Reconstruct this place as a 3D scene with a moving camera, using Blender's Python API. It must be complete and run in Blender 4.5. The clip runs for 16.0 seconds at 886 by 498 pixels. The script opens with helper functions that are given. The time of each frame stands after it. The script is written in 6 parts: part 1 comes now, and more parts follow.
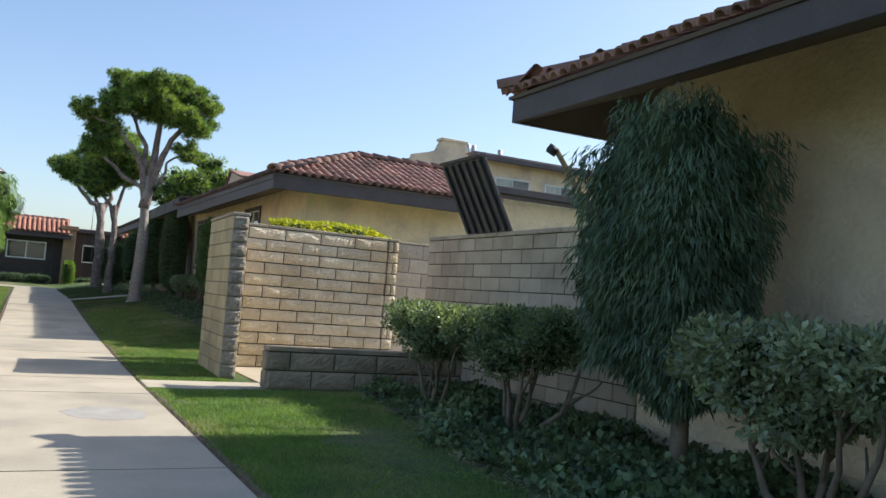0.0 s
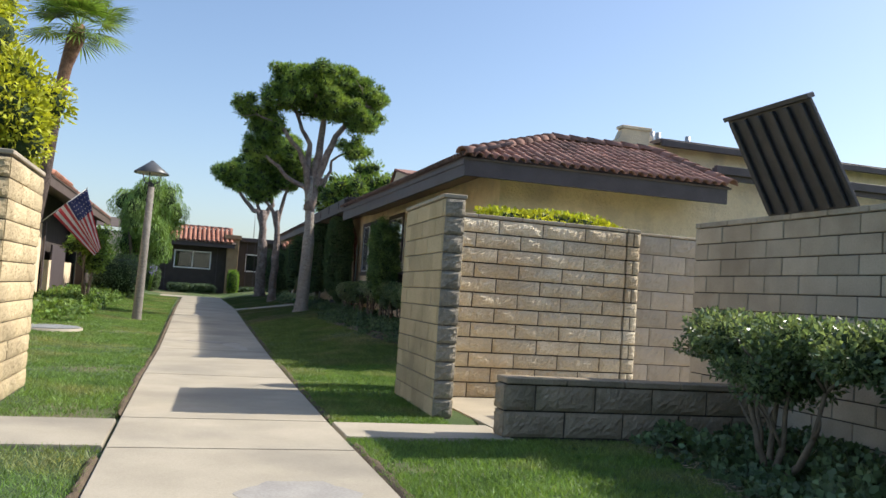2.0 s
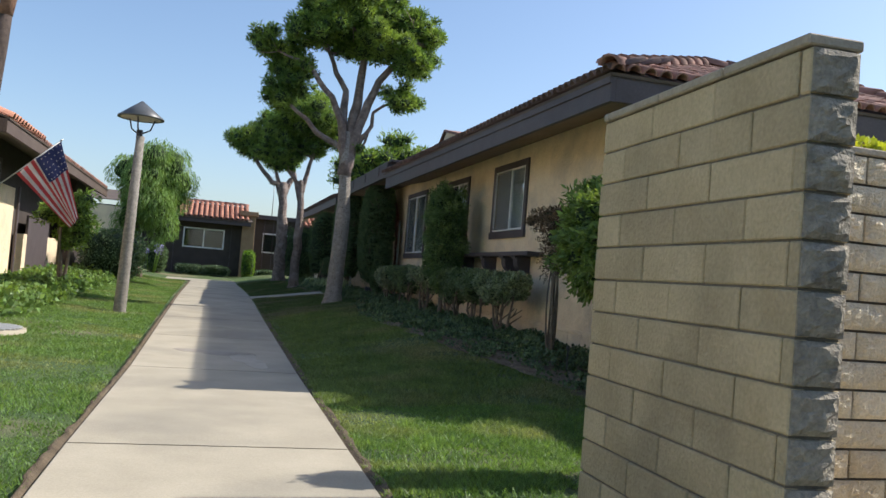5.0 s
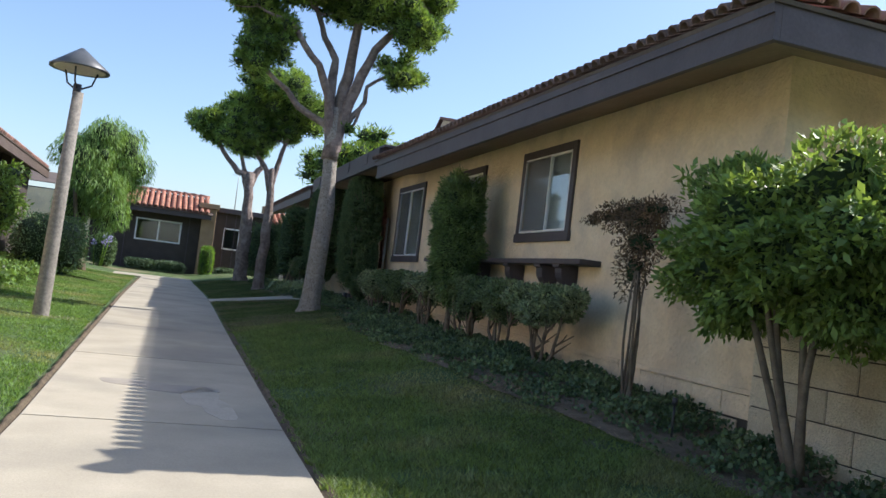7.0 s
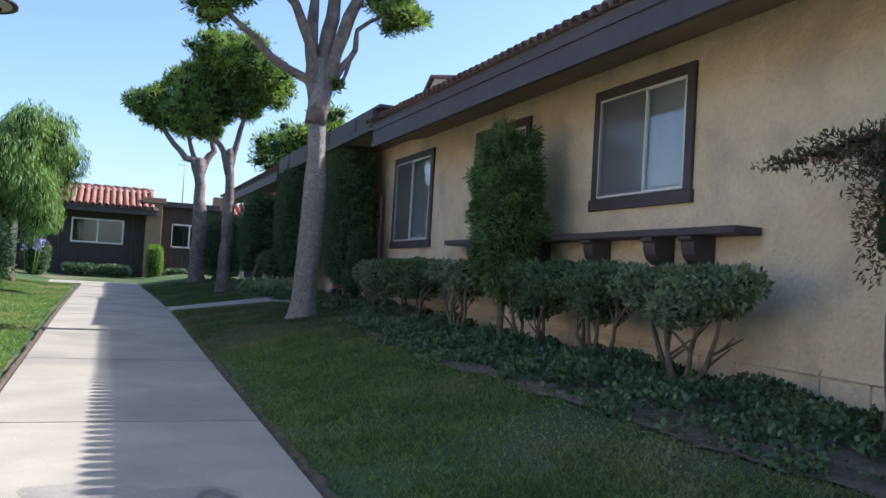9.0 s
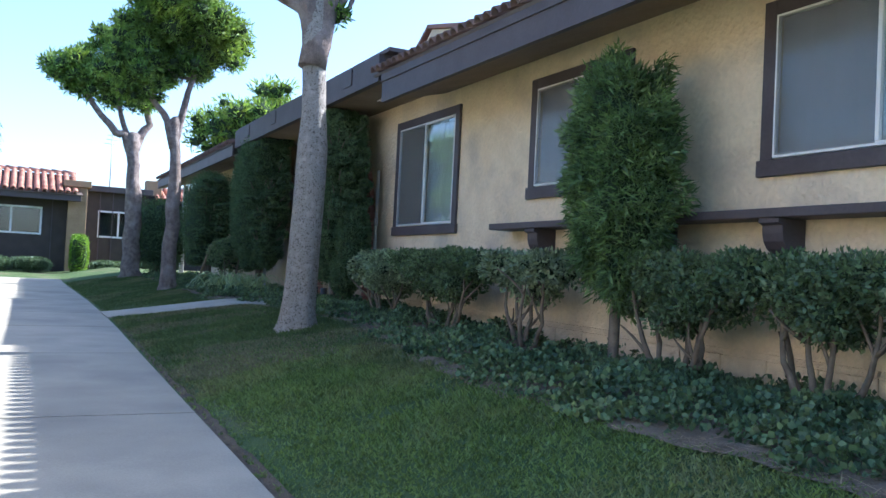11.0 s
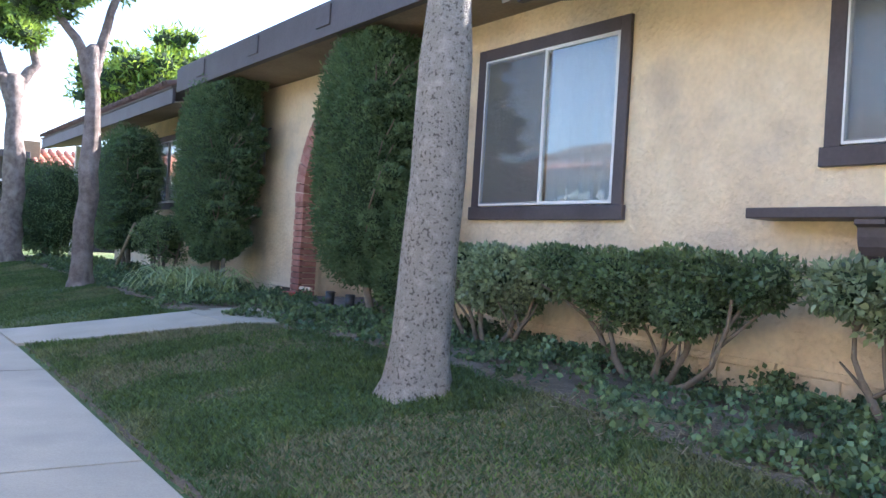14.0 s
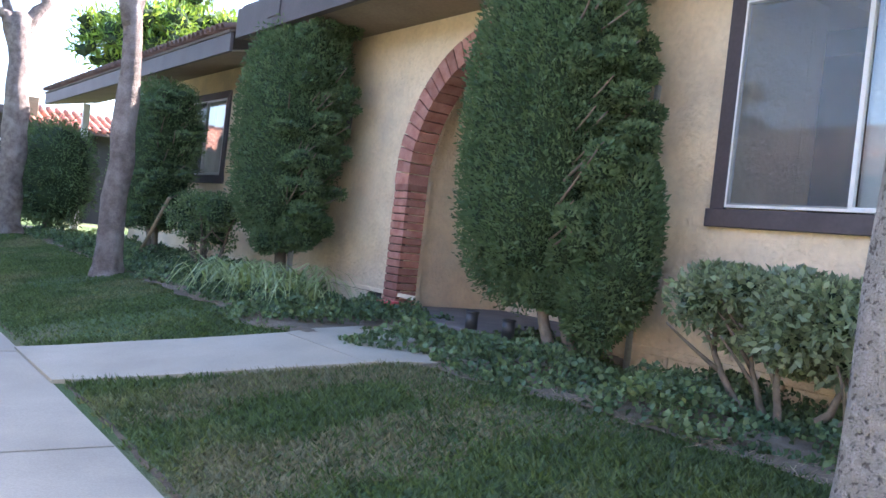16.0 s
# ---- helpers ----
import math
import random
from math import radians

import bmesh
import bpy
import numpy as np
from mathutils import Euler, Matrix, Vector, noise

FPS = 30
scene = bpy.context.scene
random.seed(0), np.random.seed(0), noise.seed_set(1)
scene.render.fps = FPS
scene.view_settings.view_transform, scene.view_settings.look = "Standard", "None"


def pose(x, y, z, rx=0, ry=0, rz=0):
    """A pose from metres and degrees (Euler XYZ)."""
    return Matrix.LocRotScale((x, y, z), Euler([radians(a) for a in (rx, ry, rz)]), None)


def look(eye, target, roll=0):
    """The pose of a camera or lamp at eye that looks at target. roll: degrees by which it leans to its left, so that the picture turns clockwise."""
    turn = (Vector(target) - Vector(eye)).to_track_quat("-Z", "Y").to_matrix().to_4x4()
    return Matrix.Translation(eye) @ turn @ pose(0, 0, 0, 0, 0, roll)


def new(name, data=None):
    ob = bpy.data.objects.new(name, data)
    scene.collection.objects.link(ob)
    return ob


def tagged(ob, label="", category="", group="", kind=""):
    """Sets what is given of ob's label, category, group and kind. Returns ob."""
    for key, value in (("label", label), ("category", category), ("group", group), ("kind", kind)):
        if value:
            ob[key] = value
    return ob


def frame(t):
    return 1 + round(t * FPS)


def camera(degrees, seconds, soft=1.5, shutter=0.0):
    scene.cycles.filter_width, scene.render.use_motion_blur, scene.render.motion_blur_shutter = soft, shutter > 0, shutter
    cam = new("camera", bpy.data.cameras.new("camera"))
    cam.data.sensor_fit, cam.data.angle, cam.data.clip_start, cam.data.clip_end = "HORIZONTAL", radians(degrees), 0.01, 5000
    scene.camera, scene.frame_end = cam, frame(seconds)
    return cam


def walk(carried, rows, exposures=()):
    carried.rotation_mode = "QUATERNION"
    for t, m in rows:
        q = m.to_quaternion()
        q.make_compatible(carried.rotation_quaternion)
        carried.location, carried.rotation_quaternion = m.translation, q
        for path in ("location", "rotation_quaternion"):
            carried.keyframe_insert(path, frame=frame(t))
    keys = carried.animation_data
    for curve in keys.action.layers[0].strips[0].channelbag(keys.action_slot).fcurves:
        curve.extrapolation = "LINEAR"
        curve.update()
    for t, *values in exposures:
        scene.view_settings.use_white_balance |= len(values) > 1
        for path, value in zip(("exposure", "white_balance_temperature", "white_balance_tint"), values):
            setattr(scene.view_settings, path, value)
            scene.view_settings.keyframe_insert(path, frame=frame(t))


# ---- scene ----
cam = camera(55.4, 16.0)
METRES, EYE, TILT, LEAN, TURN = 23.6, 1.014, 0.0, 0.0, -26.4
ROWS = [
    (0.0, 0.0, 0.0, 0.0, -0.28, 3.57, -4.49),
    (0.5, -0.0142, 0.0293, -0.001, 1.76, 3.65, -3.81),
    (1.0, -0.0256, 0.0558, -0.0005, 6.72, 4.14, -3.96),
    (1.5, -0.0386, 0.0836, -0.0007, 8.4, 3.9, -4.01),
    (2.0, -0.0507, 0.11, -0.0018, 9.63, 3.23, -3.86),
    (2.5, -0.0641, 0.1405, -0.0011, 10.58, 3.19, -3.72),
    (3.0, -0.0769, 0.1695, -0.0019, 10.06, 3.77, -6.44),
    (3.5, -0.09, 0.2018, -0.0014, 8.8, 3.85, -7.38),
    (4.0, -0.1032, 0.2281, -0.0033, 10.91, 2.91, -6.57),
    (4.5, -0.1161, 0.2598, -0.0016, 11.13, 2.14, -4.54),
    (7.0, -0.1794, 0.4, -0.002, 7.8, 2.8, -6.93),
    (7.5, -0.1926, 0.427, -0.0021, 8.49, 1.9, -6.54),
    (8.0, -0.2085, 0.4565, -0.002, 7.74, 1.64, -5.09),
    (10.5, -0.2836, 0.6014, -0.0038, -0.02, 3.22, -2.81),
    (11.0, -0.297, 0.6309, -0.0021, -0.51, 1.58, -2.85),
    (11.5, -0.3132, 0.6576, -0.0018, 0.28, 2.37, -4.31),
    (12.0, -0.3259, 0.6846, 0.0011, -1.88, 1.98, -3.99),
    (12.5, -0.3412, 0.7128, 0.0016, -4.85, 3.08, -3.76),
    (13.0, -0.3541, 0.7372, 0.002, -6.6, 1.78, -3.84),
    (13.5, -0.3676, 0.7635, 0.0023, -6.99, 0.75, -3.59),
    (14.0, -0.3807, 0.792, 0.0028, -9.13, 0.47, -3.51),
    (14.5, -0.3927, 0.8196, 0.0038, -10.6, 0.8, -3.96),
    (15.0, -0.4038, 0.8442, 0.0042, -9.91, 0.51, -4.55),
    (15.5, -0.4163, 0.8715, 0.0047, -10.3, -0.03, -5.5),
    (16.0, -0.4281, 0.8964, 0.0051, -10.42, -0.5, -6.44),
]
EXPOSURES = [(0.0, 0.68, 6350, 11), (1.0, 0.58, 6350, 11), (2.5, 0.58, 6450, 11), (4.0, 0.48, 6400, 10), (7.0, 0.8, 6050, 12), (8.2, 0.88, 5950, 13), (10.3, 1.23, 5150, 18), (11.0, 1.68, 5300, 11), (11.5, 1.93, 5250, 9), (12.5, 2.13, 5300, 11), (14.0, 2.5, 5850, 17), (15.0, 2.53, 5850, 19), (16.0, 2.8, 6000, 20)]
walk(cam, [(t, pose(0, 0, EYE, TILT, LEAN, TURN) @ pose(METRES * x, METRES * y, METRES * z, 90 + pitch, roll, yaw)) for t, x, y, z, yaw, pitch, roll in ROWS], EXPOSURES)

# ---- world and sun ----
SUN_EL, SUN_AZ = radians(42.3), radians(1.5)
world = bpy.data.worlds.new("world")
scene.world = world
world.use_nodes = True
sky = world.node_tree.nodes.new("ShaderNodeTexSky")
sky.sky_type = "NISHITA"
sky.sun_disc = False
sky.sun_elevation = SUN_EL
sky.sun_rotation = radians(90.0) - SUN_AZ
sky.air_density, sky.dust_density, sky.ozone_density = 1.0, 1.4, 2.2
world.node_tree.links.new(sky.outputs[0], world.node_tree.nodes["Background"].inputs[0])
world.node_tree.nodes["Background"].inputs[1].default_value = 0.125
sun_way = Vector((math.cos(SUN_EL) * math.cos(SUN_AZ), math.cos(SUN_EL) * math.sin(SUN_AZ), math.sin(SUN_EL)))
sun = new("sun", bpy.data.lights.new("sun", "SUN"))
sun.data.energy, sun.data.angle, sun.data.color = 4.3, radians(0.5), (1.0, 0.93, 0.82)
sun.matrix_basis = look(sun_way * 50, (0, 0, 0))


# ---- materials ----
def mat(name, colors, rough=0.8, scale=8.0, fine=60.0, bump=0.3, metal=0.0, island=0.0, obj_random=0.0, fine_mix=0.25, spec=0.35, dist=0.01, trans=0.0, ends=(0.3, 0.7)):
    """Two colours mixed by a coarse noise, a fine grain over it, and relief."""
    m = bpy.data.materials.new(name)
    m.use_nodes = True
    nt = m.node_tree
    n, l = nt.nodes, nt.links
    b = n["Principled BSDF"]
    b.inputs["Roughness"].default_value = rough
    b.inputs["Metallic"].default_value = metal
    b.inputs["Specular IOR Level"].default_value = spec
    tc = n.new("ShaderNodeTexCoord")
    geo = n.new("ShaderNodeNewGeometry")
    n1 = n.new("ShaderNodeTexNoise")
    n1.inputs["Scale"].default_value = scale
    n1.inputs["Detail"].default_value = 5
    l.new(geo.outputs["Position"], n1.inputs["Vector"])
    n2 = n.new("ShaderNodeTexNoise")
    n2.inputs["Scale"].default_value = fine
    n2.inputs["Detail"].default_value = 3
    l.new(geo.outputs["Position"], n2.inputs["Vector"])
    ramp = n.new("ShaderNodeValToRGB")
    ramp.color_ramp.elements[0].position, ramp.color_ramp.elements[1].position = ends
    ramp.color_ramp.elements[0].color = (*colors[0], 1)
    ramp.color_ramp.elements[1].color = (*colors[1], 1)
    l.new(n1.outputs[0], ramp.inputs[0])
    out = ramp.outputs[0]
    if len(colors) > 2:
        mixc = n.new("ShaderNodeMix")
        mixc.data_type = "RGBA"
        mr = n.new("ShaderNodeMapRange")
        mr.inputs["From Min"].default_value, mr.inputs["From Max"].default_value = 0.5, 0.72
        n3 = n.new("ShaderNodeTexNoise")
        n3.inputs["Scale"].default_value = scale * 0.33
        n3.inputs["Detail"].default_value = 6
        l.new(geo.outputs["Position"], n3.inputs["Vector"])
        l.new(n3.outputs[0], mr.inputs["Value"])
        l.new(mr.outputs[0], mixc.inputs["Factor"])
        l.new(out, mixc.inputs["A"])
        mixc.inputs["B"].default_value = (*colors[2], 1)
        out = mixc.outputs["Result"]
    hsv = n.new("ShaderNodeHueSaturation")
    l.new(out, hsv.inputs["Color"])
    add = n.new("ShaderNodeMath")
    add.operation = "MULTIPLY_ADD"
    l.new(n2.outputs[0], add.inputs[0])
    add.inputs[1].default_value = fine_mix * 2
    add.inputs[2].default_value = 1.0 - fine_mix
    last = add.outputs[0]
    for amount, source in ((island, geo.outputs["Random Per Island"]), (obj_random, None)):
        if amount:
            if source is None:
                source = n.new("ShaderNodeObjectInfo").outputs["Random"]
            ad = n.new("ShaderNodeMath")
            ad.operation = "MULTIPLY_ADD"
            l.new(source, ad.inputs[0])
            ad.inputs[1].default_value = amount * 2
            ad.inputs[2].default_value = 1.0 - amount
            mu = n.new("ShaderNodeMath")
            mu.operation = "MULTIPLY"
            l.new(last, mu.inputs[0])
            l.new(ad.outputs[0], mu.inputs[1])
            last = mu.outputs[0]
    l.new(last, hsv.inputs["Value"])
    l.new(hsv.outputs[0], b.inputs["Base Color"])
    if bump:
        bp = n.new("ShaderNodeBump")
        bp.inputs["Strength"].default_value = bump
        bp.inputs["Distance"].default_value = dist
        ms = n.new("ShaderNodeMath")
        ms.operation = "MULTIPLY_ADD"
        l.new(n1.outputs[0], ms.inputs[0])
        ms.inputs[1].default_value = 1.0
        l.new(n2.outputs[0], ms.inputs[2])
        l.new(ms.outputs[0], bp.inputs["Height"])
        l.new(bp.outputs[0], b.inputs["Normal"])
    if trans:
        tr = n.new("ShaderNodeBsdfTranslucent")
        if name.startswith(("leaf", "grass")):
            warm = n.new("ShaderNodeMix")
            warm.data_type, warm.blend_type = "RGBA", "MULTIPLY"
            warm.inputs["Factor"].default_value = 1.0
            l.new(hsv.outputs[0], warm.inputs["A"])
            warm.inputs["B"].default_value = (1.7, 1.6, 0.75, 1)
            l.new(warm.outputs["Result"], tr.inputs["Color"])
        else:
            l.new(hsv.outputs[0], tr.inputs["Color"])
        mx = n.new("ShaderNodeMixShader")
        mx.inputs[0].default_value = trans
        l.new(b.outputs[0], mx.inputs[1])
        l.new(tr.outputs[0], mx.inputs[2])
        l.new(mx.outputs[0], n["Material Output"].inputs[0])
    return m


M = {}
M["stucco"] = mat("stucco", [(0.77, 0.61, 0.41), (0.84, 0.685, 0.48), (0.60, 0.49, 0.365)], 0.9, 5.0, 26, 1.0, fine_mix=0.12, dist=0.02)
M["trim"] = mat("dark_trim", [(0.075, 0.06, 0.062), (0.10, 0.082, 0.085)], 0.55, 3, 40, 0.2, fine_mix=0.2)
M["trim_warm"] = mat("weathered_trim", [(0.09, 0.066, 0.056), (0.12, 0.09, 0.075)], 0.7, 2, 30, 0.2)
M["soffit"] = mat("soffit", [(0.10, 0.078, 0.065), (0.14, 0.11, 0.09)], 0.8, 2, 30, 0.2)
M["soffit_tan"] = mat("tan_soffit", [(0.23, 0.175, 0.13), (0.30, 0.235, 0.175)], 0.85, 2, 30, 0.2)
M["darkwall"] = mat("dark_siding_eave_shade", [(0.055, 0.045, 0.04), (0.075, 0.06, 0.052)], 0.8, 3, 40, 0.2)
M["concrete"] = mat("concrete", [(0.37, 0.328, 0.25), (0.45, 0.40, 0.308), (0.28, 0.255, 0.205)], 0.85, 2.2, 110, 0.3, obj_random=0.05, fine_mix=0.2, dist=0.004)
M["block"] = mat("block", [(0.66, 0.56, 0.40), (0.76, 0.67, 0.51), (0.56, 0.44, 0.29)], 0.95, 5, 75, 1.0, obj_random=0.12, fine_mix=0.3, dist=0.02)
M["block_tan"] = mat("block_tan", [(0.45, 0.36, 0.215), (0.54, 0.44, 0.275), (0.34, 0.275, 0.17)], 0.95, 4, 60, 0.7, obj_random=0.12, fine_mix=0.25, dist=0.012)
M["block_grey"] = mat("block_grey", [(0.42, 0.365, 0.29), (0.51, 0.445, 0.355), (0.32, 0.28, 0.22)], 0.95, 4, 90, 0.4, obj_random=0.12, fine_mix=0.15, dist=0.004)
M["block_cap"] = mat("block_cap", [(0.34, 0.29, 0.22), (0.45, 0.39, 0.30)], 0.95, 6, 60, 0.5, obj_random=0.1)
# Split block greyed down for the wing wall's end that faces off the sun.
M["block_end_shaded"] = mat("block_split_end_shaded", [(0.24, 0.215, 0.175), (0.36, 0.32, 0.25), (0.17, 0.155, 0.125)], 0.95, 30, 90, 0.9, obj_random=0.1, fine_mix=0.3, dist=0.012)
M["block_dark"] = mat("block_dark", [(0.28, 0.22, 0.15), (0.37, 0.30, 0.21), (0.17, 0.16, 0.10)], 0.95, 6, 60, 0.7, obj_random=0.1, dist=0.012)
M["porch"] = mat("porch_paving", [(0.17, 0.15, 0.14), (0.23, 0.20, 0.18)], 0.8, 5, 60, 0.3)
M["tan_brick"] = mat("tan_brick", [(0.28, 0.19, 0.11), (0.36, 0.25, 0.15)], 0.9, 3, 30, 0.5)
M["patch"] = mat("cement_patch", [(0.30, 0.285, 0.26), (0.38, 0.36, 0.325)], 0.85, 5, 60, 0.2)
M["scuff"] = mat("scuffed_concrete", [(0.42, 0.38, 0.305), (0.48, 0.44, 0.355)], 0.85, 5, 60, 0.2)
M["damp"] = mat("damp_concrete", [(0.29, 0.255, 0.21), (0.37, 0.33, 0.27)], 0.7, 5, 60, 0.2)
M["mortar"] = mat("mortar", [(0.06, 0.05, 0.04), (0.11, 0.09, 0.07)], 0.95, 10, 90, 0.5)
M["mortar_pale"] = mat("pale_mortar", [(0.17, 0.145, 0.115), (0.25, 0.215, 0.17)], 0.95, 10, 90, 0.5)
M["block_warm"] = mat("block_warm", [(0.42, 0.355, 0.265), (0.52, 0.445, 0.335), (0.33, 0.27, 0.195)], 0.95, 4, 80, 0.5, obj_random=0.14, fine_mix=0.2, dist=0.006)
M["tile"] = mat("roof_tile", [(0.25, 0.135, 0.10), (0.38, 0.21, 0.165), (0.17, 0.11, 0.09)], 0.8, 4, 50, 0.4, obj_random=0.22, fine_mix=0.2)
M["tile_far"] = mat("roof_tile_orange", [(0.42, 0.18, 0.115), (0.53, 0.26, 0.18)], 0.8, 4, 50, 0.4, island=0.2, obj_random=0.15)
M["brick"] = mat("brick", [(0.34, 0.135, 0.10), (0.50, 0.26, 0.205)], 0.85, 9, 80, 0.5, obj_random=0.25, fine_mix=0.2)
M["white"] = mat("white_vinyl", [(0.72, 0.72, 0.70), (0.80, 0.80, 0.78)], 0.4, 4, 40, 0.05, fine_mix=0.05)
M["curtain"] = mat("curtain", [(0.80, 0.81, 0.78), (0.88, 0.88, 0.85)], 0.9, 2, 40, 0.1)
# Interior walls carry the dimness of an unlit room in their colour.
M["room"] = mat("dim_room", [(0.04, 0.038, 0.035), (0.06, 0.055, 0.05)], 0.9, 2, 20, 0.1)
M["soil"] = mat("soil", [(0.15, 0.115, 0.08), (0.27, 0.215, 0.155)], 0.95, 6, 70, 0.8, dist=0.03)
M["soil_brown"] = mat("brown_soil", [(0.09, 0.068, 0.045), (0.17, 0.13, 0.085)], 0.95, 9, 80, 0.8, dist=0.02)
M["lawn"] = mat("lawn_ground", [(0.07, 0.12, 0.04), (0.10, 0.15, 0.05), (0.23, 0.20, 0.12)], 0.95, 2.2, 90, 0.9, dist=0.03)
M["grass"] = mat("grass_blade", [(0.105, 0.19, 0.055), (0.175, 0.285, 0.08), (0.27, 0.28, 0.14)], 0.5, 2.6, 30, 0, island=0.4, trans=0.42)
M["bark"] = mat("bark", [(0.17, 0.145, 0.125), (0.44, 0.395, 0.345), (0.59, 0.54, 0.485)], 0.95, 54, 130, 1.0, ends=(0.37, 0.45), fine_mix=0.3, dist=0.03)
M["bark_rose"] = mat("rosy_bark", [(0.19, 0.145, 0.125), (0.36, 0.285, 0.25), (0.47, 0.39, 0.345)], 0.95, 12, 70, 1.0, fine_mix=0.35, dist=0.04)
M["twig"] = mat("twig", [(0.14, 0.11, 0.08), (0.24, 0.19, 0.14)], 0.9, 14, 70, 0.5)
M["leaf_tree"] = mat("leaf_tree", [(0.08, 0.16, 0.045), (0.24, 0.34, 0.075)], 0.55, 1.7, 20, 0, island=0.5, trans=0.36)
M["leaf_hedge"] = mat("leaf_hedge", [(0.085, 0.14, 0.075), (0.20, 0.265, 0.155)], 0.3, 2, 20, 0, island=0.45, trans=0.38)
M["leaf_bright"] = mat("leaf_bright", [(0.13, 0.25, 0.035), (0.22, 0.36, 0.05)], 0.5, 2, 20, 0, island=0.4, trans=0.3)
M["leaf_yellow"] = mat("leaf_yellow", [(0.34, 0.40, 0.04), (0.50, 0.50, 0.05)], 0.6, 2, 20, 0, island=0.35, trans=0.3)
M["leaf_dark"] = mat("leaf_dark", [(0.075, 0.135, 0.068), (0.155, 0.22, 0.105)], 0.85, 7, 20, 0, island=0.18, trans=0.15)
M["leaf_weep"] = mat("leaf_weep", [(0.065, 0.115, 0.07), (0.15, 0.215, 0.135)], 0.45, 3, 20, 0, island=0.4, trans=0.2)
M["leaf_wist"] = mat("leaf_wisteria", [(0.14, 0.23, 0.07), (0.26, 0.35, 0.10)], 0.5, 5, 20, 0, island=0.4, trans=0.3)
M["leaf_bank"] = mat("leaf_bank", [(0.09, 0.17, 0.05), (0.20, 0.30, 0.08)], 0.5, 3, 20, 0, island=0.5, trans=0.3)
M["sheath"] = mat("palm_sheath", [(0.17, 0.10, 0.07), (0.32, 0.19, 0.13)], 0.95, 12, 60, 1.0, dist=0.03)
M["palm"] = mat("palm_bark", [(0.075, 0.058, 0.05), (0.14, 0.105, 0.09)], 0.95, 14, 70, 1.0, dist=0.03)
M["leaf_ivy"] = mat("leaf_ivy", [(0.055, 0.10, 0.048), (0.17, 0.235, 0.11)], 0.5, 4, 20, 0, island=0.5, trans=0.15)
# Darker copy of roof_tile for the eave rows on the shaded side.
M["tile_edge"] = mat("shaded_edge_tile", [(0.13, 0.085, 0.075), (0.19, 0.125, 0.11)], 0.85, 6, 50, 0.4, obj_random=0.2)
M["leaf_red"] = mat("leaf_red", [(0.12, 0.09, 0.06), (0.2, 0.13, 0.09)], 0.6, 3, 20, 0, island=0.5, trans=0.2)
M["leaf_pepper"] = mat("leaf_pepper", [(0.14, 0.25, 0.07), (0.22, 0.34, 0.10)], 0.6, 1, 20, 0, island=0.35, trans=0.3)
# Near-black green puts the shade deep inside a crown into the colour.
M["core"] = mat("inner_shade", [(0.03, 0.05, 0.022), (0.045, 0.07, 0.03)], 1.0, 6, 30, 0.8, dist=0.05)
M["pole"] = mat("aggregate_pole", [(0.17, 0.155, 0.135), (0.29, 0.265, 0.23)], 0.9, 26, 120, 0.5, fine_mix=0.5, dist=0.004)
M["metal"] = mat("dark_metal", [(0.05, 0.05, 0.052), (0.075, 0.075, 0.08)], 0.45, 6, 60, 0.1, metal=0.3)
M["shade"] = mat("lamp_hood", [(0.09, 0.095, 0.10), (0.13, 0.135, 0.14)], 0.4, 6, 60, 0.05, metal=0.2)
M["galv"] = mat("galvanised", [(0.42, 0.43, 0.42), (0.52, 0.53, 0.52)], 0.45, 8, 60, 0.1, metal=0.5)
M["red"] = mat("flag_red", [(0.60, 0.09, 0.10), (0.68, 0.13, 0.14)], 0.8, 6, 60, 0.05, trans=0.5)
M["offwhite"] = mat("flag_white", [(0.72, 0.68, 0.66), (0.8, 0.77, 0.75)], 0.8, 6, 60, 0.05, trans=0.45)
M["navy"] = mat("flag_blue", [(0.06, 0.075, 0.19), (0.08, 0.095, 0.24)], 0.8, 6, 60, 0.05, trans=0.4)
M["pink"] = mat("pink_plastic", [(0.75, 0.12, 0.12), (0.8, 0.16, 0.15)], 0.5, 6, 60, 0.05)
M["violet"] = mat("violet_petal", [(0.35, 0.30, 0.6), (0.5, 0.45, 0.75)], 0.7, 6, 60, 0, island=0.3)
# Muted copy of grass for the shaded lawn; sunlit lawns keep the lush one.
M["grass_mid"] = mat("grass_mid_blade", [(0.115, 0.17, 0.06), (0.18, 0.25, 0.09), (0.27, 0.265, 0.15)], 0.5, 2.6, 30, 0, island=0.45, trans=0.4)
M["grass_olive"] = mat("grass_olive_blade", [(0.07, 0.11, 0.045), (0.12, 0.165, 0.07), (0.24, 0.22, 0.14)], 0.5, 2.6, 30, 0, island=0.45, trans=0.38)
M["leaf_long"] = mat("leaf_long", [(0.08, 0.14, 0.06), (0.22, 0.31, 0.13)], 0.38, 4, 20, 0, island=0.5, trans=0.35)
M["leaf_pale"] = mat("leaf_pale", [(0.20, 0.26, 0.17), (0.33, 0.39, 0.27)], 0.35, 3, 20, 0, island=0.45, trans=0.35)
M["dry_grass"] = mat("dry_grass", [(0.19, 0.19, 0.10), (0.27, 0.25, 0.145)], 0.9, 6, 60, 0, island=0.3, trans=0.3)
M["leaf_strap"] = mat("leaf_strap", [(0.26, 0.33, 0.16), (0.40, 0.46, 0.26)], 0.5, 3, 20, 0, island=0.3, trans=0.3)
M["straw"] = mat("straw", [(0.30, 0.22, 0.13), (0.42, 0.32, 0.2)], 0.9, 6, 60, 0, island=0.3)


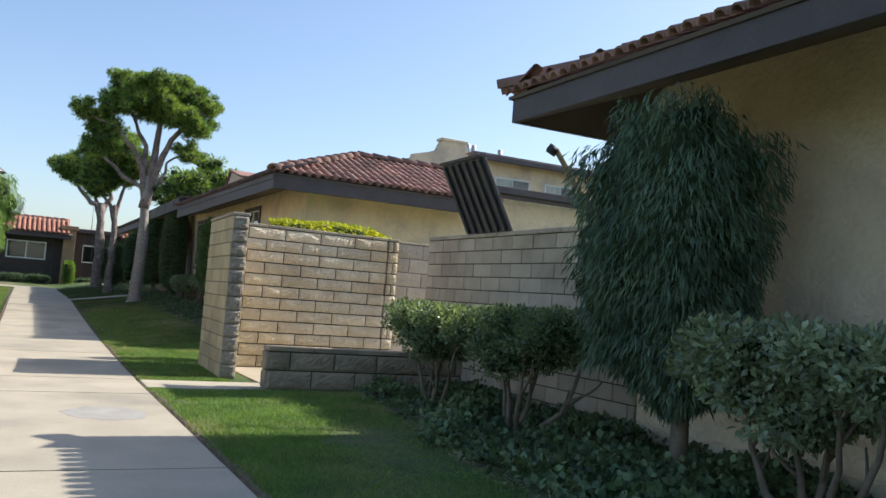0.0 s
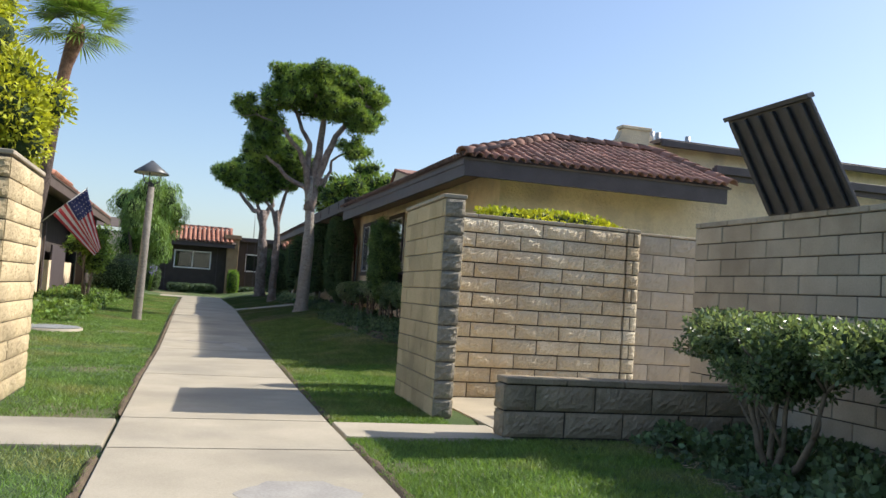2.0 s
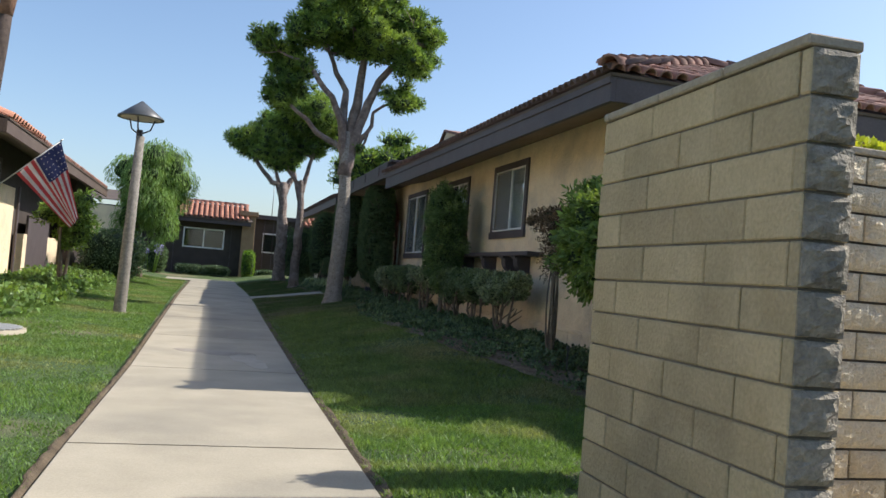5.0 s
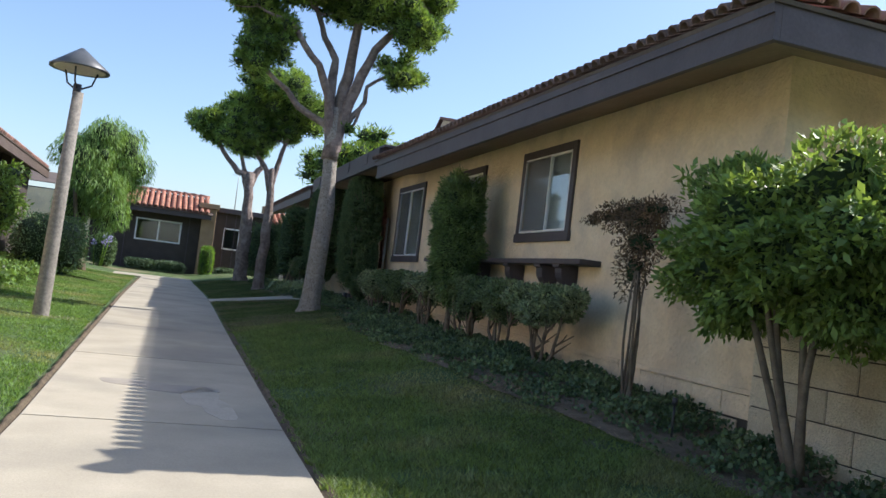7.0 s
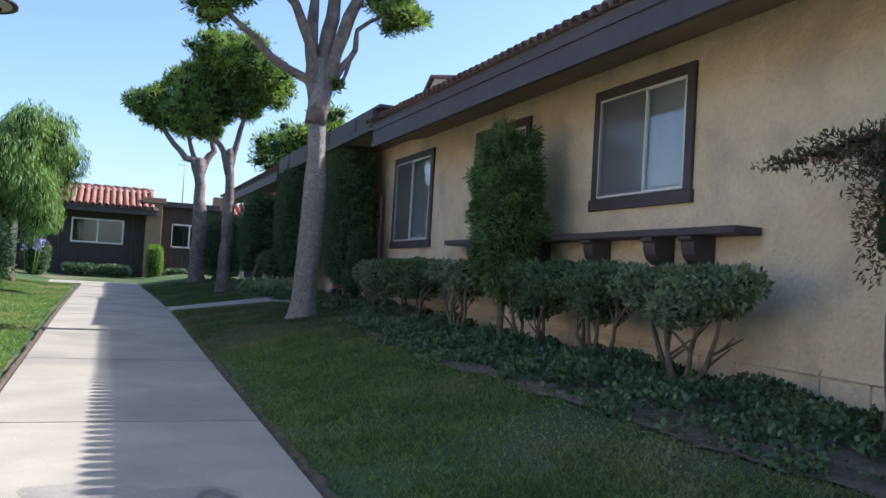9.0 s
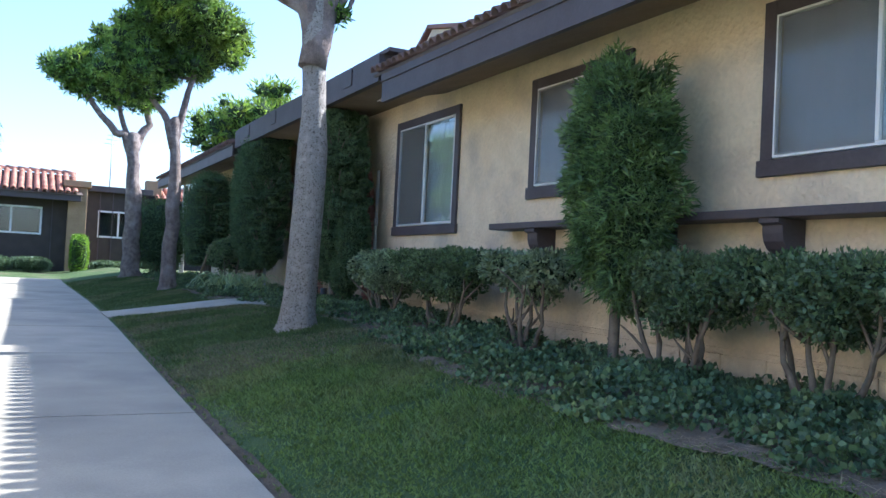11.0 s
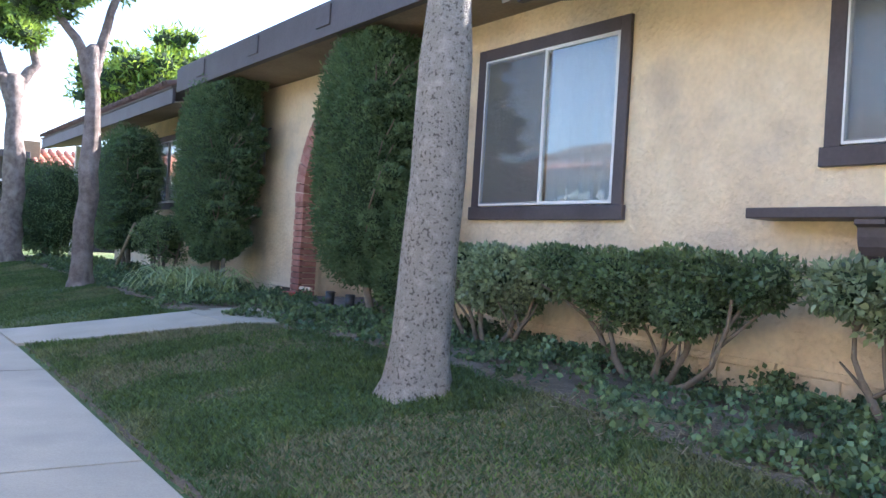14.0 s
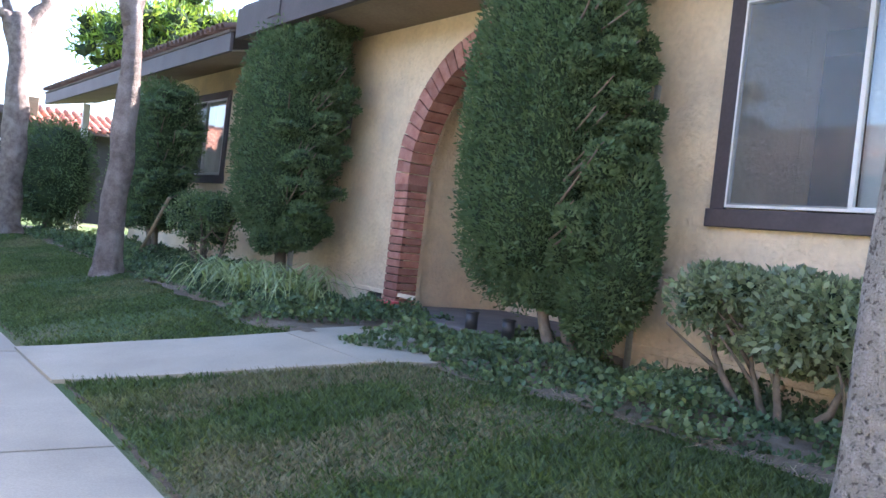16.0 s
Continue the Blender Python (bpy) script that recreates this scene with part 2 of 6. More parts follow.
def glass_material():
    m = bpy.data.materials.new("window_glass")
    m.use_nodes = True
    n, l = m.node_tree.nodes, m.node_tree.links
    for x in list(n):
        if x.type != "OUTPUT_MATERIAL":
            n.remove(x)
    lw = n.new("ShaderNodeLayerWeight")
    lw.inputs["Blend"].default_value = 0.5
    fr = n.new("ShaderNodeMath")
    fr.operation = "POWER"
    fr.inputs[1].default_value = 4.0
    l.new(lw.outputs["Facing"], fr.inputs[0])
    gl = n.new("ShaderNodeBsdfGlossy")
    gl.inputs["Roughness"].default_value = 0.02
    tr = n.new("ShaderNodeBsdfTransparent")
    tr.inputs["Color"].default_value = (0.96, 0.98, 0.97, 1)
    mx = n.new("ShaderNodeMixShader")
    ad = n.new("ShaderNodeMath")
    ad.operation = "ADD"
    ad.inputs[1].default_value = 0.065
    l.new(fr.outputs[0], ad.inputs[0])
    l.new(ad.outputs[0], mx.inputs[0])
    l.new(tr.outputs[0], mx.inputs[1])
    l.new(gl.outputs[0], mx.inputs[2])
    l.new(mx.outputs[0], n["Material Output"].inputs[0])
    return m


def screen_material():
    m = bpy.data.materials.new("insect_screen")
    m.use_nodes = True
    n, l = m.node_tree.nodes, m.node_tree.links
    b = n["Principled BSDF"]
    b.inputs["Base Color"].default_value = (0.20, 0.20, 0.20, 1)
    b.inputs["Roughness"].default_value = 0.8
    tr = n.new("ShaderNodeBsdfTransparent")
    mx = n.new("ShaderNodeMixShader")
    mx.inputs[0].default_value = 0.3
    l.new(tr.outputs[0], mx.inputs[1])
    l.new(b.outputs[0], mx.inputs[2])
    l.new(mx.outputs[0], n["Material Output"].inputs[0])
    return m


M["screen"] = screen_material()
M["glass"] = glass_material()


# ---- mesh tools ----
def mesh_np(name, verts, faces, smooth=False):
    me = bpy.data.meshes.new(name)
    verts = np.asarray(verts, dtype=np.float32)
    faces = np.asarray(faces, dtype=np.int32)
    k = faces.shape[1]
    me.vertices.add(len(verts))
    me.vertices.foreach_set("co", verts.ravel())
    me.loops.add(faces.size)
    me.loops.foreach_set("vertex_index", faces.ravel())
    me.polygons.add(len(faces))
    me.polygons.foreach_set("loop_start", np.arange(0, faces.size, k, dtype=np.int32))
    me.polygons.foreach_set("loop_total", np.full(len(faces), k, dtype=np.int32))
    me.update(calc_edges=True)
    if smooth:
        me.polygons.foreach_set("use_smooth", np.ones(len(faces), dtype=bool))
    return me


def place(name, me, material, parent=None, label="", kind=""):
    ob = new(name, me)
    if not me.materials:
        for m in (material if isinstance(material, (list, tuple)) else [material]):
            me.materials.append(m)
    if parent is not None:
        ob.parent = parent
    return tagged(ob, label, kind=kind)


def part(name, bm, material, parent=None, label="", kind=""):
    me = bpy.data.meshes.new(name)
    bm.normal_update()
    bm.to_mesh(me)
    bm.free()
    return place(name, me, material, parent, label, kind)


def boxes(name, specs, material, parent, label="", bevel=0.004):
    """One mesh of its own for each box."""
    for q in specs:
        b = bmesh.new()
        box(b, *q, bevel)
        part(name, b, material, parent, label)


def thing(name, at, label, category, group="", kind=""):
    ob = new(name)
    ob.empty_display_size = 0.1
    ob.matrix_basis = pose(*at)
    return tagged(ob, label, category, group, kind)


def box(bm, x0, x1, y0, y1, z0, z1, bevel=0.0, index=0):
    vs = [bm.verts.new(p) for p in ((x0, y0, z0), (x1, y0, z0), (x1, y1, z0), (x0, y1, z0), (x0, y0, z1), (x1, y0, z1), (x1, y1, z1), (x0, y1, z1))]
    fs = [bm.faces.new([vs[i] for i in f]) for f in ((3, 2, 1, 0), (4, 5, 6, 7), (0, 1, 5, 4), (1, 2, 6, 5), (2, 3, 7, 6), (3, 0, 4, 7))]
    for f in fs:
        f.material_index = index
    if bevel:
        bmesh.ops.bevel(bm, geom=list({e for f in fs for e in f.edges}), offset=bevel, segments=1, affect="EDGES", profile=0.5)
    return vs


def solid(bm, ring, top, index=0):
    """A closed body between two rings of the same number of points."""
    a = [bm.verts.new(p) for p in ring]
    b = [bm.verts.new(p) for p in top]
    k = len(a)
    fs = [bm.faces.new(a[::-1]), bm.faces.new(b)]
    for i in range(k):
        fs.append(bm.faces.new((a[i], a[(i + 1) % k], b[(i + 1) % k], b[i])))
    for f in fs:
        f.material_index = index
    return fs


def tube(bm, pts, radii, sides=8, rough=0.0, rng=None):
    """A tapered round body along a line of points."""
    pts = [Vector(p) for p in pts]
    rings = []
    side = Vector((1, 0, 0))
    for i, p in enumerate(pts):
        a, b = pts[max(i - 1, 0)], pts[min(i + 1, len(pts) - 1)]
        way = (b - a).normalized()
        side = (side - way * side.dot(way)).normalized() if (side - way * side.dot(way)).length > 1e-4 else way.orthogonal().normalized()
        up = way.cross(side)
        ring = []
        for k in range(sides):
            ang = 2 * math.pi * k / sides
            r = radii[i] * (1 + (rng.uniform(-rough, rough) if rng is not None else 0))
            ring.append(bm.verts.new(p + side * math.cos(ang) * r + up * math.sin(ang) * r))
        rings.append(ring)
    for a, b in zip(rings, rings[1:]):
        for k in range(sides):
            f = bm.faces.new((a[k], a[(k + 1) % sides], b[(k + 1) % sides], b[k]))
            f.smooth = True
    bm.faces.new(rings[0][::-1])
    bm.faces.new(rings[-1])


def leaves_at(P, N, size, rng, wide=0.45, droop=0.0, spread=0.7, fold=0.15):
    """Leaf bodies: a folded rhombus at each point, that leans to the outward way N."""
    n = len(P)
    D = N + rng.normal(0, spread, (n, 3))
    D[:, 2] -= droop
    D /= np.linalg.norm(D, axis=1, keepdims=True) + 1e-9
    R = rng.normal(0, 1, (n, 3))
    S = np.cross(D, R)
    S /= np.linalg.norm(S, axis=1, keepdims=True) + 1e-9
    U = np.cross(S, D)
    L = (size * rng.uniform(0.6, 1.25, n))[:, None]
    V = np.empty((n, 4, 3))
    V[:, 0] = P
    V[:, 1] = P + D * L * 0.5 + S * L * wide * 0.5 + U * L * fold
    V[:, 2] = P + D * L
    V[:, 3] = P + D * L * 0.5 - S * L * wide * 0.5 + U * L * fold
    F = np.arange(n * 4).reshape(n, 4)
    return V.reshape(-1, 3), F


def lump(P, seed, amount, scale):
    """Smooth lumps from a few waves."""
    r = np.random.RandomState(seed)
    out = np.zeros(len(P))
    for k in range(6):
        w = r.normal(0, scale, 3)
        out += np.sin(P @ w + r.uniform(0, 6.28))
    return out * amount / 2.4


def body_points(n, centre, radii, rng, power=2.0, seed=1, lumps=0.06, lscale=6.0, depth=0.25, zmin=-1.0, fuzz=0.0):
    """Points near the surface of a rounded, lumpy body, and the outward ways."""
    D = rng.normal(0, 1, (n, 3))
    D /= np.linalg.norm(D, axis=1, keepdims=True)
    D[:, 2] = np.maximum(D[:, 2], zmin)
    q = (np.abs(D) ** power).sum(1) ** (-1.0 / power)
    S = D * q[:, None]
    N = np.sign(S) * np.abs(S) ** (power - 1) / np.array(radii)
    N /= np.linalg.norm(N, axis=1, keepdims=True)
    P = S * np.array(radii)
    k = 1 + lump(P, seed, lumps, lscale) - depth * rng.uniform(0, 1, n) ** 2 + fuzz * rng.normal(0, 1, n)
    return P * k[:, None] + np.array(centre), N


def core_mesh(centre, radii, power, seed, lumps, lscale, shrink=0.82, seg=14):
    """The closed inner body under the leaves."""
    vs, fs = [], []
    for i in range(seg + 1):
        th = math.pi * i / seg
        for j in range(seg * 2):
            ph = math.pi * j / seg
            vs.append((math.sin(th) * math.cos(ph), math.sin(th) * math.sin(ph), math.cos(th)))
    D = np.array(vs)
    q = (np.abs(D) ** power).sum(1) ** (-1.0 / power)
    P = D * q[:, None] * np.array(radii)
    P = P * (shrink * (1 + lump(P, seed, lumps, lscale)))[:, None] + np.array(centre)
    w = seg * 2
    for i in range(seg):
        for j in range(w):
            fs.append((i * w + j, (i + 1) * w + j, (i + 1) * w + (j + 1) % w, i * w + (j + 1) % w))
    return P, np.array(fs)


def join_np(pieces):
    vs, fs, mi, off = [], [], [], 0
    for v, f, m in pieces:
        vs.append(v)
        fs.append(f + off)
        mi.append(np.full(len(f), m))
        off += len(v)
    return np.concatenate(vs), np.concatenate(fs), np.concatenate(mi)


def crown(name, bodies, leaf, count, size, seed, parent, power=2.0, lumps=0.08, lscale=6.0, wide=0.45, droop=0.0, spread=0.7, depth=0.25, shrink=0.8, core=True, label="", fuzz=0.0):
    """A crown from several lumpy bodies ((x, y, z), (rx, ry, rz)): leaves over dark inner bodies."""
    rng = np.random.RandomState(seed)
    area = [r[0] * r[1] + r[1] * r[2] + r[0] * r[2] for c, r in bodies]
    pieces = []
    for i, (c, r) in enumerate(bodies):
        n = int(count * area[i] / sum(area))
        P, N = body_points(n, c, r, rng, power, seed + i, lumps, lscale, depth, -1.0, fuzz)
        v, f = leaves_at(P, N, size, rng, wide, droop, spread)
        pieces.append((v, f, 0))
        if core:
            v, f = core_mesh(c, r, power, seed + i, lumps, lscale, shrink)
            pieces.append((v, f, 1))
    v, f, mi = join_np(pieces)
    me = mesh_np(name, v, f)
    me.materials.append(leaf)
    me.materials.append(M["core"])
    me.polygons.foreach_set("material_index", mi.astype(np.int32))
    return place(name, me, leaf, parent, label)


# ---- the lie of the land ----
def smooth_step(a, b, v):
    k = np.clip((np.asarray(v, dtype=float) - a) / (b - a), 0, 1)
    return k * k * (3 - 2 * k)


def path_z(y):
    return np.interp(y, [15.0, 21.0, 28.0, 40.0, 46.0], [-0.05, 0.05, 0.15, 0.20, 0.38])


def gz(x, y):
    """Height of the lawn."""
    right = 0.28 * smooth_step(11.5, 19.0, y) * (1 - smooth_step(44, 50, y)) * np.clip((np.asarray(x, dtype=float) - 1.5) / 1.5, 0, 1)
    left = 0.12 * smooth_step(14.0, 20.0, y) * np.clip((-np.asarray(x, dtype=float) - 0.9) / 1.6, 0, 1)
    near = 0.06 * np.clip((np.asarray(x, dtype=float) - 1.5) / 2.5, 0, 1) * (1 - smooth_step(8, 9, y))
    return path_z(y) + right + left + near


BED_Y = [0, 4, 6, 8.7, 11.6, 14, 15.8, 16.6, 18.3, 20.2, 21.2, 22.5, 24, 25.3, 26.3, 27.5, 29.0, 29.8, 31, 33, 41]
BED_X = [2.6, 2.6, 2.9, 3.4, 3.75, 3.7, 3.5, 3.22, 2.98, 2.87, 2.85, 3.02, 3.35, 3.5, 3.45, 3.15, 2.85, 2.97, 2.98, 3.1, 3.3]


def bed_edge(y):
    """Where the lawn ends and the planting begins."""
    y = np.asarray(y, dtype=float)
    return np.interp(y, BED_Y, BED_X) + 0.025 * np.sin(y * 5.1) + 0.02 * np.sin(y * 13.7)


def path_right(y):
    return float(np.interp(y, [10.0, 16.0, 21.0, 24.0, 28.0, 33.0, 41.0], [1.20, 1.29, 1.35, 1.40, 1.48, 1.53, 1.5]))


def path_left(y):
    return float(np.interp(y, [0.0, 12.0, 16.0, 30.0, 41.0], [-0.34, -0.31, -0.25, -0.2, -0.15]))


def build_ground():
    xs = np.concatenate([[-1500, -400, -120, -50, -25, -15, -10], np.arange(-7, 5.21, 0.2), [6, 8, 10, 15, 25, 50, 120, 400, 1500]])
    ys = np.concatenate([[-1500, -300, -80, -30, -15, -8], np.arange(-4, 50, 0.25), [52, 56, 62, 75, 100, 160, 300, 700, 1500]])
    X, Y = np.meshgrid(xs, ys, indexing="ij")
    Z = gz(X, Y)
    on_path = (X > -0.45) & (X < 1.35) & (Y < 41)
    Z = np.where(on_path, Z - 0.03, Z)
    on_cross = (Y > 8.1) & (Y < 9.6) & (X < 5)
    Z = np.where(on_cross, np.minimum(Z, -0.08), Z)
    v = np.stack([X.ravel(), Y.ravel(), Z.ravel() - 0.012], 1)
    nx, ny = len(xs), len(ys)
    i, j = np.meshgrid(np.arange(nx - 1), np.arange(ny - 1), indexing="ij")
    a = (i * ny + j).ravel()
    f = np.stack([a, a + ny, a + ny + 1, a + 1], 1)
    return place("ground", mesh_np("ground", v, f, True), M["lawn"], label="green mown lawn ground with worn yellowish patches", kind="structure")


build_ground()


def slab(x0a, x1a, x0b, x1b, y0, y1, parent, z=None):
    """One slab of concrete, its ends at y0 and y1."""
    g = 0.006
    za, zb = (path_z(y0), path_z(y1)) if z is None else (z, z)
    bm = bmesh.new()
    top = [(x0a + g, y0 + g, za), (x1a - g, y0 + g, za), (x1b - g, y1 - g, zb), (x0b + g, y1 - g, zb)]
    fs = solid(bm, [(x, y, h - 0.1) for x, y, h in top], top)
    bmesh.ops.bevel(bm, geom=list(fs[1].edges), offset=0.006, segments=2, affect="EDGES")
    return part("slab", bm, M["concrete"], parent)


def soil_edge(side):
    """The narrow bare groove where the lawn was cut back from the path."""
    rng = np.random.RandomState(5 + side)
    bm = bmesh.new()
    prev = None
    for y in np.arange(-1.0, 40.0, 0.12):
        w = (0.045 if side > 0 else 0.028) + rng.uniform(-0.012, 0.02)
        x = (path_right(y) + 0.001) if side > 0 else (path_left(y) - 0.001)
        z = float(path_z(y))
        cur = [bm.verts.new((x + side * d, y, z + h)) for d, h in ((0, -0.02), (w * 0.5, -0.012 + rng.uniform(0, 0.008)), (w, 0.008), (w + 0.03, -0.03))]
        skip = (side > 0 and (8.55 < y < 9.5 or 28.2 < y < 29.8)) or (side < 0 and 8.1 < y < 9.5)
        if prev and not skip:
            for i in range(3):
                bm.faces.new((prev[i], prev[i + 1], cur[i + 1], cur[i])).smooth = True
        prev = None if skip else cur
    part("lawn_edge", bm, M["soil_brown"], None, "bare brown soil groove between footpath and lawn", "structure")


soil_edge(1)
soil_edge(-1)
pavement = thing("pavement", (0, 0, 0), "pale worn concrete footpath with dark joints between its slabs", "footpath", kind="structure")
JOINTS = [-6, -4.0, -1.0, 2.0, 5.0, 8.25, 9.4, 12.4, 15.75, 18.7, 21.6, 24.5, 27.0, 29.2, 32.2, 35.2, 38.2, 40.5]
for ya, yb in zip(JOINTS, JOINTS[1:]):
    slab(path_left(ya), path_right(ya), path_left(yb), path_right(yb), ya, yb, pavement)
for xa, xb in ((-7, -4), (-4, -1.9), (-1.9, -0.33)):
    slab(xa, xb, xa, xb, 8.3, 9.33, pavement, -0.05)
slab(1.22, 2.5, 1.22, 2.5, 8.75, 9.4, pavement, -0.05)
slab(2.5, 4.8, 2.5, 4.8, 9.05, 11.2, pavement, -0.05)
slab(4.8, 9.0, 4.8, 9.0, 9.05, 11.3, pavement, -0.05)
slab(-7, 1.5, -7, 1.5, 40.5, 41.9, pavement)


# ---- block walls ----
def rough_block(w, d, h, seed, amount):
    """One block with its outer face split rough: it swells from its edges and is broken by small lumps. Width along x, face towards -y."""
    r = np.random.RandomState(seed)
    bm = bmesh.new()
    if amount <= 0:
        box(bm, 0, w, 0, d, 0, h, 0.005)
        return bm
    nx, nz = max(3, int(w / 0.026)), 7
    waves = [(r.uniform(8, 40), r.uniform(20, 60), r.uniform(0, 6.28)) for _ in range(4)]
    g = {}
    for i in range(nx + 1):
        for k in range(nz + 1):
            edge = i in (0, nx) or k in (0, nz)
            x, z = w * i / nx, h * k / nz
            swell = min(1.0, 2.6 * min(x, w - x) / h, 2.6 * min(z, h - z) / h)
            lumps = sum(math.sin(a * x + b * z + c) for a, b, c in waves) / 4
            out = 0.0 if edge else amount * max(0.05, 0.25 + 0.4 * swell + 0.2 * lumps + r.uniform(-0.2, 0.2))
            jx, jz = (0, 0) if edge else r.uniform(-0.006, 0.006, 2)
            g[i, k] = bm.verts.new((x + jx, -out, z + jz))
    for i in range(nx):
        for k in range(nz):
            bm.faces.new((g[i, k], g[i + 1, k], g[i + 1, k + 1], g[i, k + 1]))
    back = {(i, k): bm.verts.new((w * i / nx, d, h * k / nz)) for i in (0, nx) for k in (0, nz)}
    bm.faces.new((back[0, 0], back[0, nz], back[nx, nz], back[nx, 0]))
    bm.faces.new([g[i, nz] for i in range(nx + 1)] + [back[nx, nz], back[0, nz]])
    bm.faces.new([g[i, 0] for i in range(nx, -1, -1)] + [back[0, 0], back[nx, 0]])
    bm.faces.new([g[0, k] for k in range(nz, -1, -1)] + [back[0, 0], back[0, nz]])
    bm.faces.new([g[nx, k] for k in range(nz + 1)] + [back[nx, nz], back[nx, 0]])
    return bm


BLOCKS = {}


def block_mesh(w, d, h, variant, amount, material):
    key = (round(w, 3), round(d, 3), round(h, 3), variant, amount, material)
    if key not in BLOCKS:
        bm = rough_block(w, d, h, variant * 7 + int(w * 100), amount)
        me = bpy.data.meshes.new("block")
        bm.normal_update()
        bm.to_mesh(me)
        bm.free()
        me.materials.append(M[material])
        BLOCKS[key] = me
    return BLOCKS[key]


def block_face(parent, origin, turn, length, height, bw, bh, amount=0.0, material="block", depth=0.06, first=0, rng=None, cap=0.0):
    """Courses of blocks over a face: from origin along the turned x axis, faces towards the turned -y."""
    rows = int(round(height / bh))
    gap = 0.014 if amount > 0.02 else 0.009
    base = pose(*origin, 0, 0, turn)
    for k in range(rows):
        x = -bw / 2 if (k + first) % 2 else 0.0
        while x < length - 0.02:
            a, b = max(x, 0.0), min(x + bw, length)
            if b - a > 0.03:
                me = block_mesh(b - a - gap, depth, bh - gap, rng.randint(0, 6), amount, material)
                ob = new("block", me)
                ob.parent = parent
                ob.matrix_basis = base @ pose(a + gap / 2, rng.uniform(-0.003, 0.003), k * bh + gap / 2)
            x += bw


def block_wall(at, length, height, thick, turn, label, bw=0.406, bh=0.152, amount=0.02, back=0.0, material="block", end=False, far_end=False, core_to=None, cap=0.04, material_back=None, capm="block_cap", end_material=None):
    """A wall: mortar body, courses on both faces, cap pieces. Its outer face runs from at along the turned x axis."""
    rng = np.random.RandomState(int(length * 100) + int(height * 10))
    w = thing("block_wall", (0, 0, 0), label, "wall")
    m = pose(*at, 0, 0, turn)
    bm = bmesh.new()
    box(bm, 0.012, length - 0.012, 0.012, thick - 0.012, -0.15, height)
    bm.transform(m)
    part("mortar_core", bm, M["mortar" if amount > 0 else "mortar_pale"], w)
    e = m.translation
    d = min(0.06, thick / 2 - 0.002)
    block_face(w, at, turn, length, height, bw, bh, amount, material, d, 0, rng)
    p = m @ Vector((length, thick, 0))
    block_face(w, tuple(p), turn + 180, length, height, bw, bh, back, material_back or material, d, 1, rng)
    if end:
        p = m @ Vector((-0.004, thick, 0))
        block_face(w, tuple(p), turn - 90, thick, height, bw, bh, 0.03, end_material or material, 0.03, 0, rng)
    if far_end:
        p = m @ Vector((length + 0.004, 0, 0))
        block_face(w, tuple(p), turn + 90, thick, height, bw, bh, 0.03, material, 0.03, 0, rng)
    if cap:
        x = 0.0
        while x < length - 0.02:
            b = min(x + bw, length)
            bm = bmesh.new()
            box(bm, x + 0.004, b - 0.004, -0.012, thick + 0.012, height + 0.003, height + cap, 0.006)
            bm.transform(m)
            part("cap_block", bm, M[capm], w)
            x = b
    return w


def build_walls():
    # the wing wall by the path, its end broken rough, coloured darker as unlit
    block_wall((2.315, 9.76, -0.05), 1.56, 1.87, 0.185, 88, "tan block wing wall with smooth sides and a rough split end", bw=0.5, bh=0.1558, amount=0.0, back=0.0, end=True, end_material="block_end_shaded", material="block_tan")
    # the split faced wall of the yard
    block_wall((2.405, 11.177, -0.05), 2.305, 1.87, 0.2, 2.0, "tan rough split-faced block wall in running bond with dark joints", bw=0.51, bh=0.1558, amount=0.03)
    block_wall((4.71, 11.247, -0.05), 0.165, 1.87, 0.2, 2.0, "narrow stacked column of rough split blocks at the wall end", bw=0.165, bh=0.1558, amount=0.03)
    # smooth grey return
    block_wall((4.885, 11.34, -0.05), 3.4, 1.86, 0.15, 0, "smooth grey concrete block wall beside the split-faced wall", bw=0.42, bh=0.2066, material="block_grey", cap=0.03)
    # tall wall from the near house
    block_wall((4.9, 5.7, -0.05), 4.29, 1.84, 0.15, 90, "high smooth tan block yard wall against the near house", bw=0.42, bh=0.1533, material="block_warm", cap=0.05, far_end=True)
    # low planter wall
    block_wall((2.42, 8.83, -0.05), 2.4, 0.4, 0.2, 0, "low rough split block planter wall with smooth cap blocks", bh=0.2, bw=0.5, amount=0.03, cap=0.05, end=True, material="block_dark", capm="block_dark")
    # wing wall on the other side of the path
    block_wall((-1.22, 9.6, -0.05), 1.42, 1.84, 0.19, 90, "sunlit yellowish tan block wing wall by the lawn", bw=0.5, back=0.012, end=True, material="block_tan")
    block_wall((4.78, 11.55, -0.05), 4.0, 1.7, 0.15, 90, "tan block yard wall beside the leafy shrub, joining the house", bw=0.5, bh=0.2225, material="block", cap=0.05)


